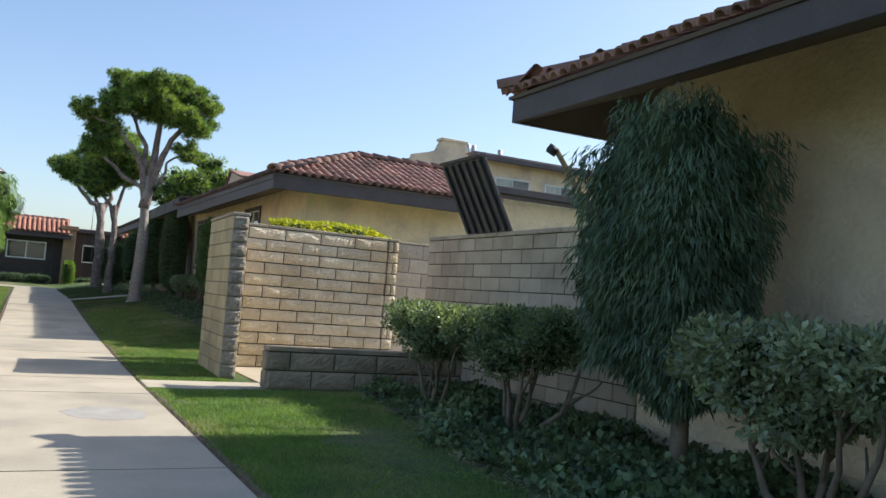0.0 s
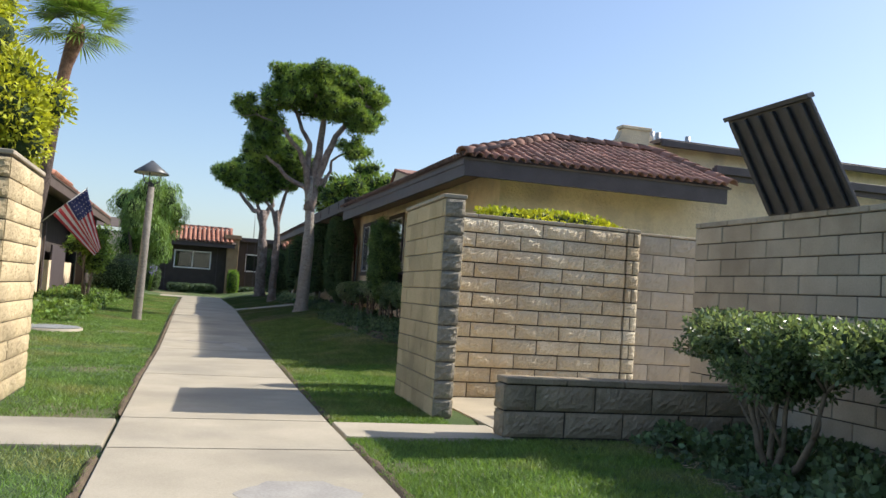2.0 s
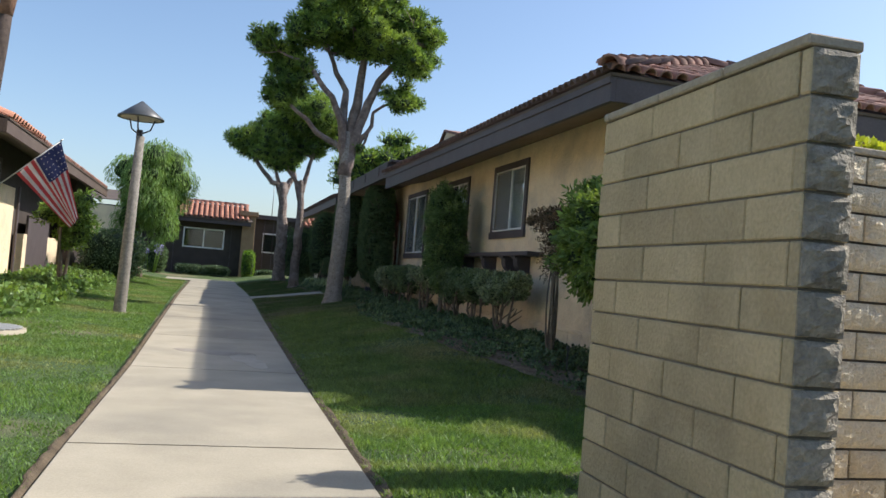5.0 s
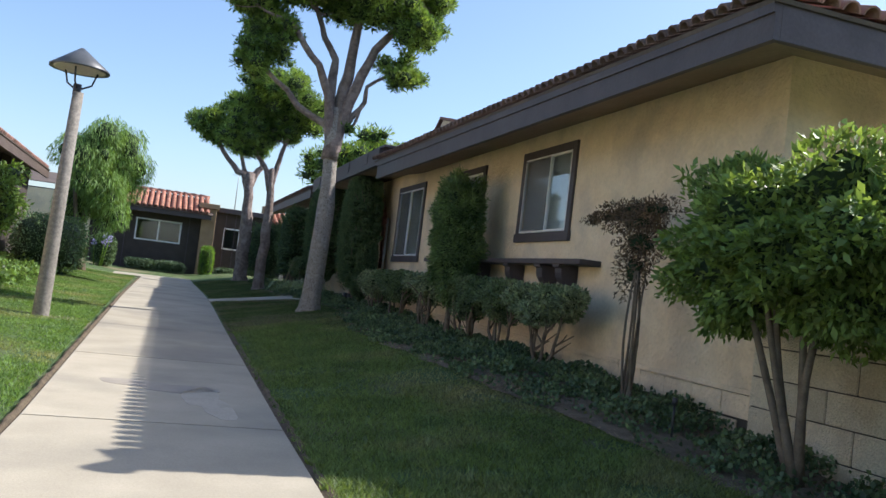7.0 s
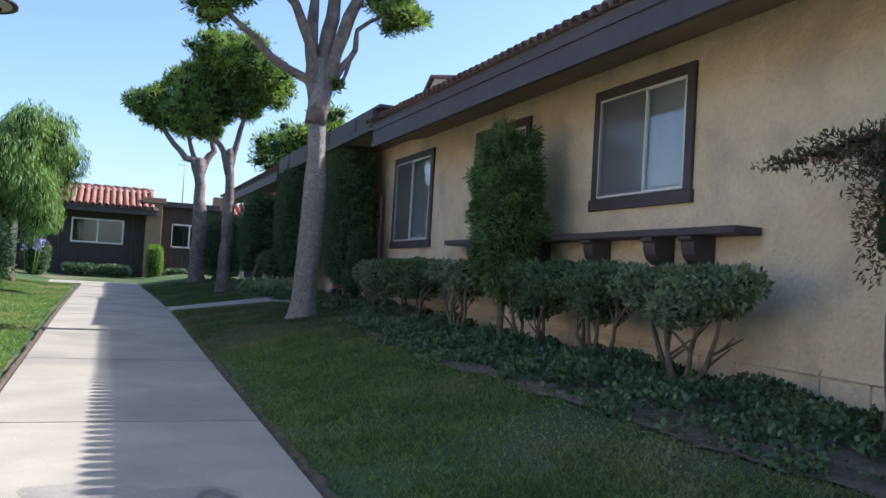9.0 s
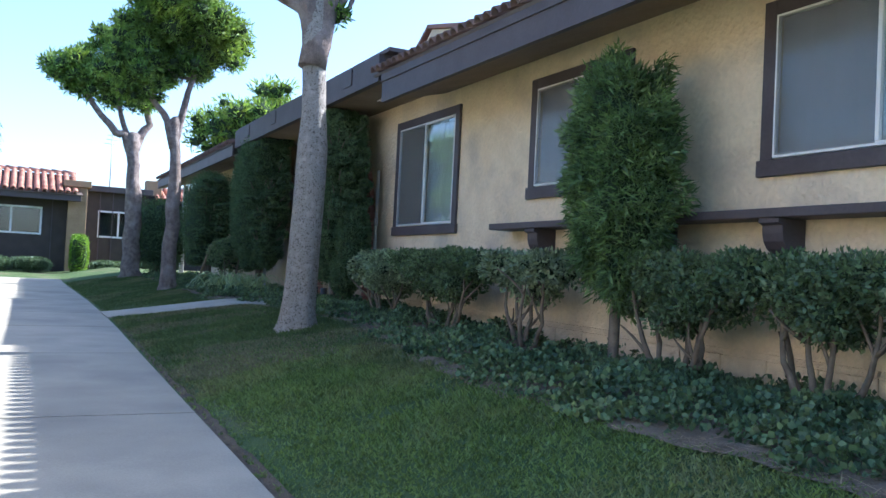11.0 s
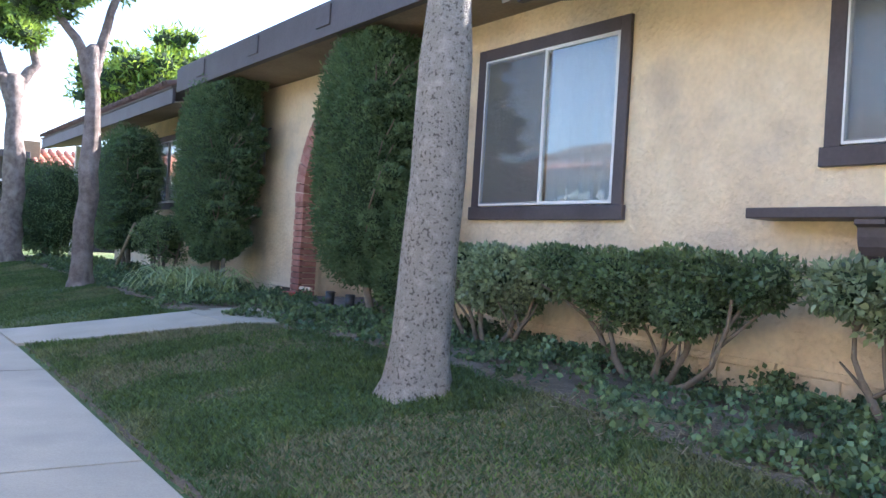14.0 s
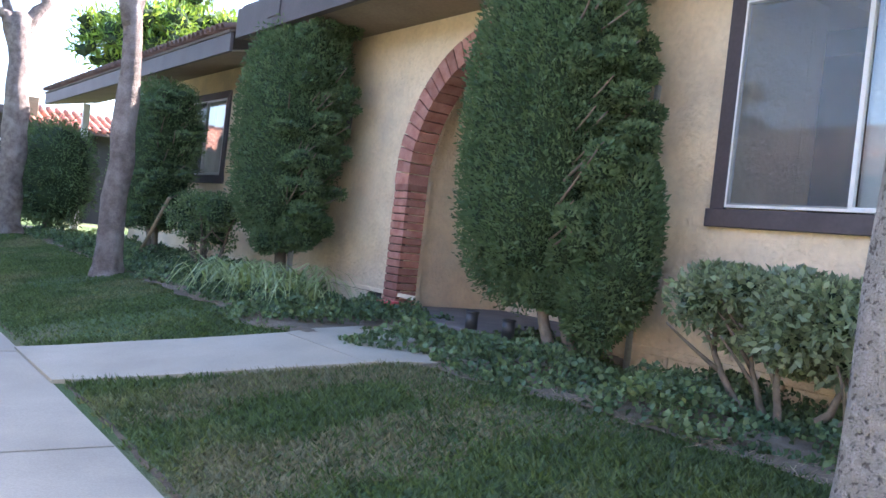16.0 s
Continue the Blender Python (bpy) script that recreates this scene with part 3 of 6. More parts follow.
# ---- roofs ----
def tile_mesh(name, length, radius, closed=False):
    """One barrel tile: half round, running up y, open below; the wide end at y = 0."""
    bm = bmesh.new()
    n = 7
    rings = []
    for y, r, z in ((0.0, radius, 0.012), (length, radius * 0.86, 0.0)):
        for t, flip in ((r, 0), (r - 0.014, 1)):
            rings.append([bm.verts.new((math.cos(math.pi * i / (n - 1)) * t, y, z + math.sin(math.pi * i / (n - 1)) * t)) for i in range(n)])
    o0, i0, o1, i1 = rings
    for i in range(n - 1):
        for a, b in ((o0, o1), (i1, i0)):
            f = bm.faces.new((a[i], b[i], b[i + 1], a[i + 1]))
            f.smooth = True
        bm.faces.new((i0[i], o0[i], o0[i + 1], i0[i + 1]))
    if closed:
        bm.faces.new([v for v in i0])
    me = bpy.data.meshes.new(name)
    bm.normal_update()
    bm.to_mesh(me)
    bm.free()
    return me


TILE = tile_mesh("roof_tile", 0.42, 0.074)
TILE.materials.append(M["tile"])
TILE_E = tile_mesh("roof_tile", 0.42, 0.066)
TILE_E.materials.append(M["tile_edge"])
TILE_S = tile_mesh("roof_tile", 0.42, 0.058)
TILE_S.materials.append(M["tile"])
TILE_O = tile_mesh("roof_tile", 0.42, 0.088)
TILE_O.materials.append(M["tile_far"])


def tiles_on(parent, a, b, up, rows, inside=None, me=None, step=0.168, course=0.34, seed=1):
    """Rows of tiles on a slope: the eave from a to b, the slope's way up."""
    rng = np.random.RandomState(seed)
    a, b, up = Vector(a), Vector(b), Vector(up).normalized()
    way = (b - a).normalized()
    nor = way.cross(up).normalized()
    if nor.z < 0:
        nor = -nor
    xaxis = up.cross(nor)
    n = int((b - a).length / step)
    for k in range(rows):
        for i in range(n):
            p = a + way * (step * (i + 0.5)) + up * (course * k)
            if inside is not None and not inside(p):
                continue
            q = p + nor * (0.008 + rng.uniform(-0.004, 0.004))
            m = Matrix((xaxis, up, nor)).transposed().to_4x4()
            ob = new("roof_tile", me or TILE)
            ob.parent = parent
            ob.matrix_basis = Matrix.Translation(q) @ m @ pose(0, 0, 0, rng.uniform(-1.5, 1.5) + 1.5, 0, rng.uniform(-1, 1))


def ridge_tiles(parent, a, b, me=None, size=1.45, seed=2):
    a, b = Vector(a), Vector(b)
    way = (b - a).normalized()
    side = way.cross(Vector((0, 0, 1))).normalized()
    nor = side.cross(way)
    n = max(1, int((b - a).length / 0.33))
    for i in range(n):
        ob = new("ridge_tile", me or TILE)
        ob.parent = parent
        ob.matrix_basis = Matrix.Translation(a + way * ((b - a).length * i / n)) @ Matrix((side, way, nor)).transposed().to_4x4() @ Matrix.Diagonal((size, 1.0, size, 1))


def sheet(name, quads, material, parent, thick=0.04, label=""):
    """Plates with thickness, each from four corners."""
    for q in quads:
        bm = bmesh.new()
        q = [Vector(p) for p in q]
        n = (q[1] - q[0]).cross(q[3] - q[0]).normalized() if len(q) > 3 else (q[1] - q[0]).cross(q[2] - q[0]).normalized()
        if n.z < 0:
            n = -n
        solid(bm, [p - n * thick for p in q], q)
        bmesh.ops.recalc_face_normals(bm, faces=bm.faces)
        ob = part(name, bm, material, parent, label)
    return ob


# ---- windows ----
def window(parent, x, y0, y1, z0, z1, out=-1, axis="x", curtain="blind", frame_mat="trim", trim=0.10, split=0.5, dark_half=0, s=0.028):
    """A sliding window with timber trim, on a wall face at x (or y), facing out."""
    bm = bmesh.new()
    w = thing("window", (0, 0, 0), "", "")
    w.parent = parent
    m = Matrix.Identity(4) if axis == "x" else Matrix(((0, 1, 0, 0), (1, 0, 0, 0), (0, 0, 1, 0), (0, 0, 0, 1)))

    def bit(name, boxes, material, label="", bevel=0.004):
        b = bmesh.new()
        for q in boxes:
            box(b, min(q[0], q[1]), max(q[0], q[1]), *q[2:], bevel)
        b.transform(m)
        if axis != "x":
            bmesh.ops.reverse_faces(b, faces=b.faces)
        return part(name, b, material, w, label)

    f0, f1 = x, x + out * 0.032
    t = trim
    if t:
        bit("window_trim", [(f0, f1, y0, y0 + t, z0, z1), (f0, f1, y1 - t, y1, z0, z1), (f0, f1, y0 + t, y1 - t, z1 - t, z1), (f0, f1 + out * 0.012, y0 - 0.02, y1 + 0.02, z0 - 0.02, z0 + t - 0.01)], M[frame_mat], "dark brown painted timber trim")
    a, b, c, d = y0 + t, y1 - t, z0 + t, z1 - t
    mid = a + (b - a) * split
    g0, g1 = x + out * 0.004, x + out * 0.028
    bit("window_frame", [(g0, g1, a, a + s, c, d), (g0, g1, b - s, b, c, d), (g0, g1, a + s, b - s, d - s, d), (g0, g1, a + s, b - s, c, c + s), (g0, g1 + out * 0.008, mid - s / 2, mid + s / 2, c + s, d - s)], M["white"], "white sliding frame", 0.002)
    gp = x + out * 0.012
    for u, v in ((a + s, mid - s / 2), (mid + s / 2, b - s)):
        bit("pane", [(gp, gp + out * 0.004, u, v, c + s, d - s)], M["glass"], "", 0)
    if trim:
        bit("screen", [(x + out * 0.03, x + out * 0.031, mid + s / 2, b - s * 0.6, c + s * 0.6, d - s * 0.6)], M["screen"], "dark insect screen", 0)
    if curtain:
        n = 40
        bmc = bmesh.new()
        lo, hi = (a, b) if curtain == "blind" else ((a, mid) if dark_half else (mid, b))
        prev = None
        for i in range(n + 1):
            yy = lo + (hi - lo) * i / n
            dx = 0.018 * math.sin(i * 0.95) + 0.007 * math.sin(i * 2.1)
            cur = (bmc.verts.new((x - out * (0.03 + dx), yy, c)), bmc.verts.new((x - out * (0.03 + dx * 0.7), yy, d)))
            if prev:
                q = bmc.faces.new((prev[0], cur[0], cur[1], prev[1]))
                q.smooth = True
            prev = cur
        bmesh.ops.solidify(bmc, geom=bmc.faces[:], thickness=0.003)
        bmc.transform(m)
        part("curtain", bmc, M["curtain"], w, "pale hanging curtain")
    return w


def wall_with_holes(name, x, y0, y1, z0, z1, holes, parent, material, thick=0.2, out=-1, axis="x", label=""):
    """A wall, its face at x, thick inward, with rectangular holes (a, b, c, d)."""
    bm = bmesh.new()
    ys = sorted({y0, y1, *[h[0] for h in holes], *[h[1] for h in holes]})
    for a, b in zip(ys, ys[1:]):
        mid = (a + b) / 2
        spans = sorted((h[2], h[3]) for h in holes if h[0] <= mid <= h[1])
        z = z0
        for c, d in spans + [(z1, None)]:
            if c > z:
                box(bm, min(x, x - out * thick), max(x, x - out * thick), a, b, z, c)
            z = d if d is not None else z
    bmesh.ops.remove_doubles(bm, verts=bm.verts[:], dist=0.0005)
    if axis != "x":
        bm.transform(Matrix(((0, 1, 0, 0), (1, 0, 0, 0), (0, 0, 1, 0), (0, 0, 0, 1))))
        bmesh.ops.reverse_faces(bm, faces=bm.faces)
    return part(name, bm, material, parent, label)


def hole(w, t=0.10):
    return (w[0] + t * 0.6, w[1] - t * 0.6, w[2] + t * 0.6, w[3] - t * 0.6)


def build_house_b():
    h = thing("house", (4.76, 15.6, 0), "long tan stucco house with dark fascia, tile roof and brick arch", "house")
    h_inv = h.matrix_basis.inverted()
    root = h
    W = [(19.01, 20.52, 1.72, 2.87), (21.88, 23.38, 1.73, 2.87), (24.87, 26.62, 1.43, 2.88)]
    far = (34.4, 36.0, 1.6, 2.85)
    holes = [hole(w) for w in W] + [hole(far)]
    # arch opening is cut as columns of small steps
    cy, r_in, spring = 28.72, 1.18, 1.62
    n = 90
    for i in range(n):
        a = cy - r_in + 2 * r_in * i / n
        b = cy - r_in + 2 * r_in * (i + 1) / n
        m_ = (a + b) / 2 - cy
        holes.append((a, b, 0.3, spring + math.sqrt(max(r_in ** 2 - m_ ** 2, 0)) + 0.04))
    parts = []
    parts.append(wall_with_holes("wall", 4.76, 15.6, 38.4, -0.2, 3.22, holes, root, M["stucco"], 0.22))
    parts.append(wall_with_holes("wall", 15.6, 4.98, 20.0, -0.2, 3.45, [], root, M["stucco"], 0.2, -1, "y"))
    # walls coloured dark: unlit rooms, and the shaded recess at y 38.4
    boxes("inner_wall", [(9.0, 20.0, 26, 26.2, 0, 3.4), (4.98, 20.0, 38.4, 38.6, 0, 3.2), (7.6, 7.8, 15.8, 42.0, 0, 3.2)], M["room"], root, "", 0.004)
    # foundation of blocks by the planting
    boxes("foundation", [(4.748, 4.762, 15.58, 27.2, -0.2, 0.45), (4.748, 4.762, 30.2, 38.4, -0.2, 0.58)], M["mortar"], root, "dark joints of the footing", 0)
    for k in range(3):
        y = 15.6 + 0.2 * (k % 2)
        while y < 38.0:
            top = float(np.interp(y, [16, 20, 27, 42], [0.46, 0.50, 0.58, 0.62])) - k * 0.2
            if not 27.0 < y < 30.2:
                boxes("footing_block", [(4.73, 4.75, y + 0.004, y + 0.396, top - 0.193, top - 0.012)], M["stucco"], root, "", 0.004)
            y += 0.4
    # the ledge over the footing, which steps with the ground
    for y in np.arange(15.6, 38.0, 2.0):
        if 27.0 <= y + 1 <= 30.2 or y > 36.5:
            continue
        a, b = (float(np.interp(v, [16, 20, 27, 42], [0.46, 0.50, 0.58, 0.62])) for v in (y, y + 1.98))
        bm = bmesh.new()
        y1 = min(y + 1.98, 27.2) if y < 27 else y + 1.98
        solid(bm, [(4.716, y, a - 0.004), (4.757, y, a - 0.004), (4.757, y, a + 0.03), (4.73, y, a + 0.03)], [(4.716, y1, b - 0.004), (4.757, y1, b - 0.004), (4.757, y1, b + 0.03), (4.73, y1, b + 0.03)])
        bmesh.ops.recalc_face_normals(bm, faces=bm.faces)
        part("ledge", bm, M["stucco"], root, "stucco drip ledge above the footing")
    # fascia, soffit
    xe, ye = 3.86, 14.72
    boxes("fascia", [(xe + 0.05, 8.4, ye, ye + 0.05, 2.79, 3.05), (xe + 0.02, xe + 0.06, 32.45, 41.8, 2.96, 3.17)], M["trim"], root, "dark brown timber fascia", 0.004)
    bm = bmesh.new()
    solid(bm, [(xe, ye, 2.79), (xe, 25.1, 2.81), (xe, 25.1, 3.13), (xe, ye, 3.05)], [(xe + 0.05, ye, 2.79), (xe + 0.05, 25.1, 2.81), (xe + 0.05, 25.1, 3.13), (xe + 0.05, ye, 3.05)])
    bmesh.ops.recalc_face_normals(bm, faces=bm.faces)
    part("fascia", bm, M["trim"], root, "dark brown timber fascia")
    bm = bmesh.new()
    solid(bm, [(xe - 0.018, ye, 2.965), (xe - 0.018, 25.1, 3.035), (xe - 0.018, 25.1, 3.13), (xe - 0.018, ye, 3.05)], [(xe - 0.001, ye, 2.965), (xe - 0.001, 25.1, 3.035), (xe - 0.001, 25.1, 3.13), (xe - 0.001, ye, 3.05)])
    bmesh.ops.recalc_face_normals(bm, faces=bm.faces)
    part("drip_board", bm, M["trim"], root)
    boxes("parapet_fascia", [(xe + 0.05, xe + 0.13, 25.35, 32.4, 3.1, 3.42), (xe + 0.13, 5.6, 25.35, 25.45, 3.1, 3.42), (xe + 0.1, 9.0, 25.18, 32.4, 3.42, 3.47)], M["trim"], root, "dark grey boxed fascia", 0.004)
    boxes("fascia_board", [(xe + 0.035, xe + 0.05, y, y + 0.28, 3.2, 3.4) for y in (26.2, 27.9, 29.6, 31.3)], M["trim"], root, "", 0.003)
    sheet("soffit", [[(xe + 0.03, ye + 0.03, 2.87), (4.9, 15.75, 3.13), (4.9, 25.3, 3.13), (xe + 0.03, 25.3, 2.87)],
                     [(xe + 0.03, ye + 0.03, 2.87), (8.4, ye + 0.03, 2.87), (8.4, 15.75, 3.13), (4.9, 15.75, 3.13)],
                     [(xe + 0.12, 25.3, 3.14), (4.9, 25.3, 3.16), (4.9, 32.45, 3.16), (xe + 0.12, 32.45, 3.14)],
                     [(xe + 0.05, 32.45, 2.98), (4.9, 32.45, 3.2), (4.9, 41.8, 3.2), (xe + 0.05, 41.8, 2.98)]], M["soffit_tan"], root, 0.02)
    s = 0.375
    ze = 3.055

    def zr(x):
        return ze + s * (x - xe)
    roof = sheet("roof", [[(xe - 0.03, ye - 0.03, ze), (6.2, 16.95, zr(6.2)), (6.2, 25.3, zr(6.2)), (xe - 0.03, 25.3, ze + 0.09)],
                          [(xe - 0.03, ye - 0.03, ze), (8.45, ye - 0.03, ze), (8.2, 16.95, zr(6.2)), (6.2, 16.95, zr(6.2))],
                          [(8.2, 16.95, zr(6.2)), (6.2, 16.95, zr(6.2)), (6.2, 25.3, zr(6.2)), (8.2, 25.3, zr(6.2))],
                          [(xe, 32.45, 3.2), (8.0, 32.45, 4.2), (8.0, 41.9, 4.2), (xe, 41.9, 3.2)],
                          [(8.4, 15.5, 3.46), (20.0, 15.5, 3.46), (20.0, 26, 3.5), (8.4, 26, 3.5)]], M["soffit"], root, 0.03, "red barrel tile roof")
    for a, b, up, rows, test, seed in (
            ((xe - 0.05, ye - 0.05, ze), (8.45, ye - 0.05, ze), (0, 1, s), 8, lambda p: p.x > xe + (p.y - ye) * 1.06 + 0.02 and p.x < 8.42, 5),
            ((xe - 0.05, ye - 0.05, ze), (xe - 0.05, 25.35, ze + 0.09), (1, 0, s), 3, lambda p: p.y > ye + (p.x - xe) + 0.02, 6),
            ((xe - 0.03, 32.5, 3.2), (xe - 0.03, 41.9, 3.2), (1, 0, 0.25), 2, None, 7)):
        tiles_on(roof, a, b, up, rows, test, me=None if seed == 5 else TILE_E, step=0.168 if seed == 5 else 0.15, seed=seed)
    for a, b in (((xe - 0.08, ye - 0.08, ze + 0.03), (6.2, 16.95, zr(6.2) + 0.04)), ((6.2, 16.95, zr(6.2) + 0.04), (8.3, 16.95, zr(6.2) + 0.04)), ((8.45, ye - 0.05, ze + 0.03), (8.3, 16.95, zr(6.2) + 0.04))):
        ridge_tiles(roof, a, b)
    # right wing fascia
    boxes("fascia", [(8.45, 20.0, 15.2, 15.26, 3.27, 3.47), (8.45, 20.0, 15.12, 15.2, 3.36, 3.5)], M["trim"], root, "", 0.004)
    boxes("porch_post", [(4.58, 4.70, 41.6, 41.72, 0.3, 3.1)], M["white"], root, "pale square post under the far eave", 0.006)
    boxes("shade_board", [(5.9, 7.0, 15.52, 15.6, 1.55, 1.7)], M["trim"], root, "dark board on the wall", 0.004)
    for w, c, sp, dh in ((W[0], "blind", 0.42, 0), (W[1], "blind", 0.42, 0), (W[2], "drape", 0.5, 1), (far, "blind", 0.5, 0)):
        window(root, 4.76, *w, curtain=c, split=sp, dark_half=dh)
    # brick arch: jambs and ring
    arch = thing("arch", (0, 0, 0), "", "")
    arch.parent = root
    arch["label"] = "red brick arch round the entrance"
    rng = np.random.RandomState(3)
    boxes("mortar", [(4.722, 4.758, cy + r_in - 0.004, cy + r_in + 0.195, 0.48, spring), (4.722, 4.758, cy - r_in - 0.195, cy - r_in + 0.004, 0.48, spring)], M["mortar"], arch, "", 0)
    for side in (-1, 1):
        z = 0.5
        while z < spring - 0.04:
            b = bmesh.new()
            y0 = cy + side * (r_in - 0.02)
            y1 = cy + side * (r_in + 0.2)
            box(b, 4.705 + rng.uniform(-0.004, 0.004), 4.93, min(y0, y1), max(y0, y1), z, z + 0.062, 0.006)
            part("brick", b, M["brick"], arch)
            z += 0.071
    nb = 36
    for i in range(nb):
        a0, a1 = math.pi * (i + 0.06) / nb, math.pi * (i + 0.94) / nb
        b = bmesh.new()
        r0, r1 = r_in - 0.012, r_in + 0.205
        ring = [(cy + r0 * math.cos(a0), spring + r0 * math.sin(a0)), (cy + r1 * math.cos(a0), spring + r1 * math.sin(a0)), (cy + r1 * math.cos(a1), spring + r1 * math.sin(a1)), (cy + r0 * math.cos(a1), spring + r0 * math.sin(a1))]
        xo = 4.70 + rng.uniform(-0.005, 0.005)
        solid(b, [(xo, *p) for p in ring], [(4.93, *p) for p in ring])
        bmesh.ops.recalc_face_normals(b, faces=b.faces)
        part("brick", b, M["brick"], arch)
    # porch
    boxes("porch_wall", [(4.98, 6.1, 26.9, 27.1, 0.3, 3.2), (4.98, 6.1, 29.98, 30.2, 0.3, 3.2), (6.1, 6.3, 26.9, 30.2, 0.3, 3.2), (4.9, 6.3, 26.9, 30.2, 3.0, 3.1)], M["stucco"], root, "", 0.004)
    boxes("porch_floor", [(4.35, 6.1, 27.15, 29.98, 0.1, 0.5)], M["porch"], root, "dark porch paving with a raised edge", 0.01)
    boxes("door", [(6.04, 6.1, 28.0, 28.95, 0.5, 2.6), (6.02, 6.045, 28.1, 28.85, 0.65, 1.4)], M["trim"], root, "dark front door", 0.01)
    # raised stucco box on the roof
    bm = bmesh.new()
    solid(bm, [(6.0, 26.9, 3.3), (7.2, 26.9, 3.3), (7.2, 30.3, 3.3), (6.0, 30.3, 3.3)], [(6.0, 26.9, 4.45), (7.2, 26.9, 4.45), (7.2, 28.4, 4.78), (6.0, 28.4, 4.78)])
    bmesh.ops.recalc_face_normals(bm, faces=bm.faces)
    part("chimney", bm, M["stucco"], root, "stucco chimney block with a sloping top")
    bm = bmesh.new()
    for q in ([(5.94, 26.84, 4.46), (7.26, 26.84, 4.46), (7.26, 28.45, 4.8), (5.94, 28.45, 4.8)], [(5.94, 28.45, 4.8), (7.26, 28.45, 4.8), (7.26, 30.4, 3.5), (5.94, 30.4, 3.5)]):
        solid(bm, q, [(x, y, z + 0.06) for x, y, z in q])
    bmesh.ops.recalc_face_normals(bm, faces=bm.faces)
    part("chimney_cap", bm, M["tile"], root)
    for x, y, z, t in ((4.9, 17.6, 3.4, 3.78), (4.9, 22.0, 3.4, 3.72)):
        bm = bmesh.new()
        tube(bm, [(x, y, z), (x, y, t)], [0.04, 0.04], 10)
        part("vent_pipe", bm, M["tile"], root, "short rust-coloured vent pipe")
    for o in scene.objects:
        if o.parent == root:
            o.matrix_parent_inverse = h_inv
    return h


def build_shelf():
    s = thing("wall_shelf", (4.76, 21, 1.4), "dark brown timber ledge on carved brackets under the windows", "shelf")
    inv = s.matrix_basis.inverted()
    boxes("board", [(4.5, 4.755, 18.2, 23.7, 1.405, 1.465)], M["trim"], s, "", 0.006)
    for y in (18.7, 19.2, 20.15, 21.3, 22.9):
        bm = bmesh.new()
        pts = [(4.515, 1.403), (4.515, 1.375), (4.55, 1.36), (4.552, 1.31), (4.565, 1.26), (4.595, 1.215), (4.64, 1.185), (4.70, 1.17), (4.755, 1.165), (4.755, 1.403)]
        solid(bm, [(x, y, z) for x, z in pts], [(x, y + 0.16, z) for x, z in pts])
        bmesh.ops.recalc_face_normals(bm, faces=bm.faces)
        part("bracket", bm, M["trim"], s)
    for o in s.children:
        o.matrix_parent_inverse = inv


def build_house_a():
    h = thing("house", (4.76, 5.68, 0), "near tan stucco house with deep dark eaves and red barrel tiles", "house")
    inv = h.matrix_basis.inverted()
    wall_with_holes("wall", 4.76, -8, 5.68, -0.2, 3.05, [], h, M["stucco"], 0.2)
    wall_with_holes("wall", 5.48, 4.96, 12, -0.2, 3.05, [], h, M["stucco"], 0.2, 1, "y")
    boxes("foundation", [(4.74, 4.762, -8, 5.7, -0.2, 0.13)], M["stucco"], h, "stucco foundation band", 0.004)
    xe, ye = 3.55, 6.05
    boxes("fascia", [(xe, xe + 0.05, -8, ye, 2.55, 2.75), (xe + 0.05, 10, ye - 0.05, ye, 2.55, 2.75)], M["trim"], h, "dark brown timber fascia", 0.004)
    sheet("soffit", [[(xe + 0.03, -8, 2.57), (4.9, -8, 3.06), (4.9, 5.6, 3.06), (xe + 0.03, ye - 0.03, 2.57)],
                     [(xe + 0.03, ye - 0.03, 2.57), (4.9, 5.6, 3.06), (10, 5.6, 3.0), (10, ye - 0.03, 2.57)]], M["soffit"], h, 0.02)
    s = 0.42
    roof = sheet("roof", [[(xe - 0.03, -8, 2.77), (6.5, -8, 4.0), (6.5, 3.45, 4.0), (xe - 0.03, ye + 0.03, 2.77)],
                          [(xe - 0.03, ye + 0.03, 2.77), (6.5, 3.45, 4.0), (10, 3.45, 4.0), (10, ye + 0.03, 2.77)]], M["soffit"], h, 0.03, "red barrel tile roof")
    tiles_on(roof, (xe - 0.05, -7.9, 2.77), (xe - 0.05, ye + 0.05, 2.77), (1, 0, s), 3, lambda p: p.y < ye - (p.x - xe) - 0.02, me=TILE_S, step=0.132, seed=8)
    tiles_on(roof, (xe - 0.05, ye + 0.05, 2.77), (9.9, ye + 0.05, 2.77), (0, -1, s), 2, lambda p: p.x > xe + (ye - p.y) + 0.02, me=TILE_S, step=0.132, seed=9)
    ridge_tiles(roof, (xe - 0.08, ye + 0.08, 2.80), (6.5, 3.45, 4.03))
    for o in h.children:
        o.matrix_parent_inverse = inv
    # the light of the day stays out of the hollow body
    return h


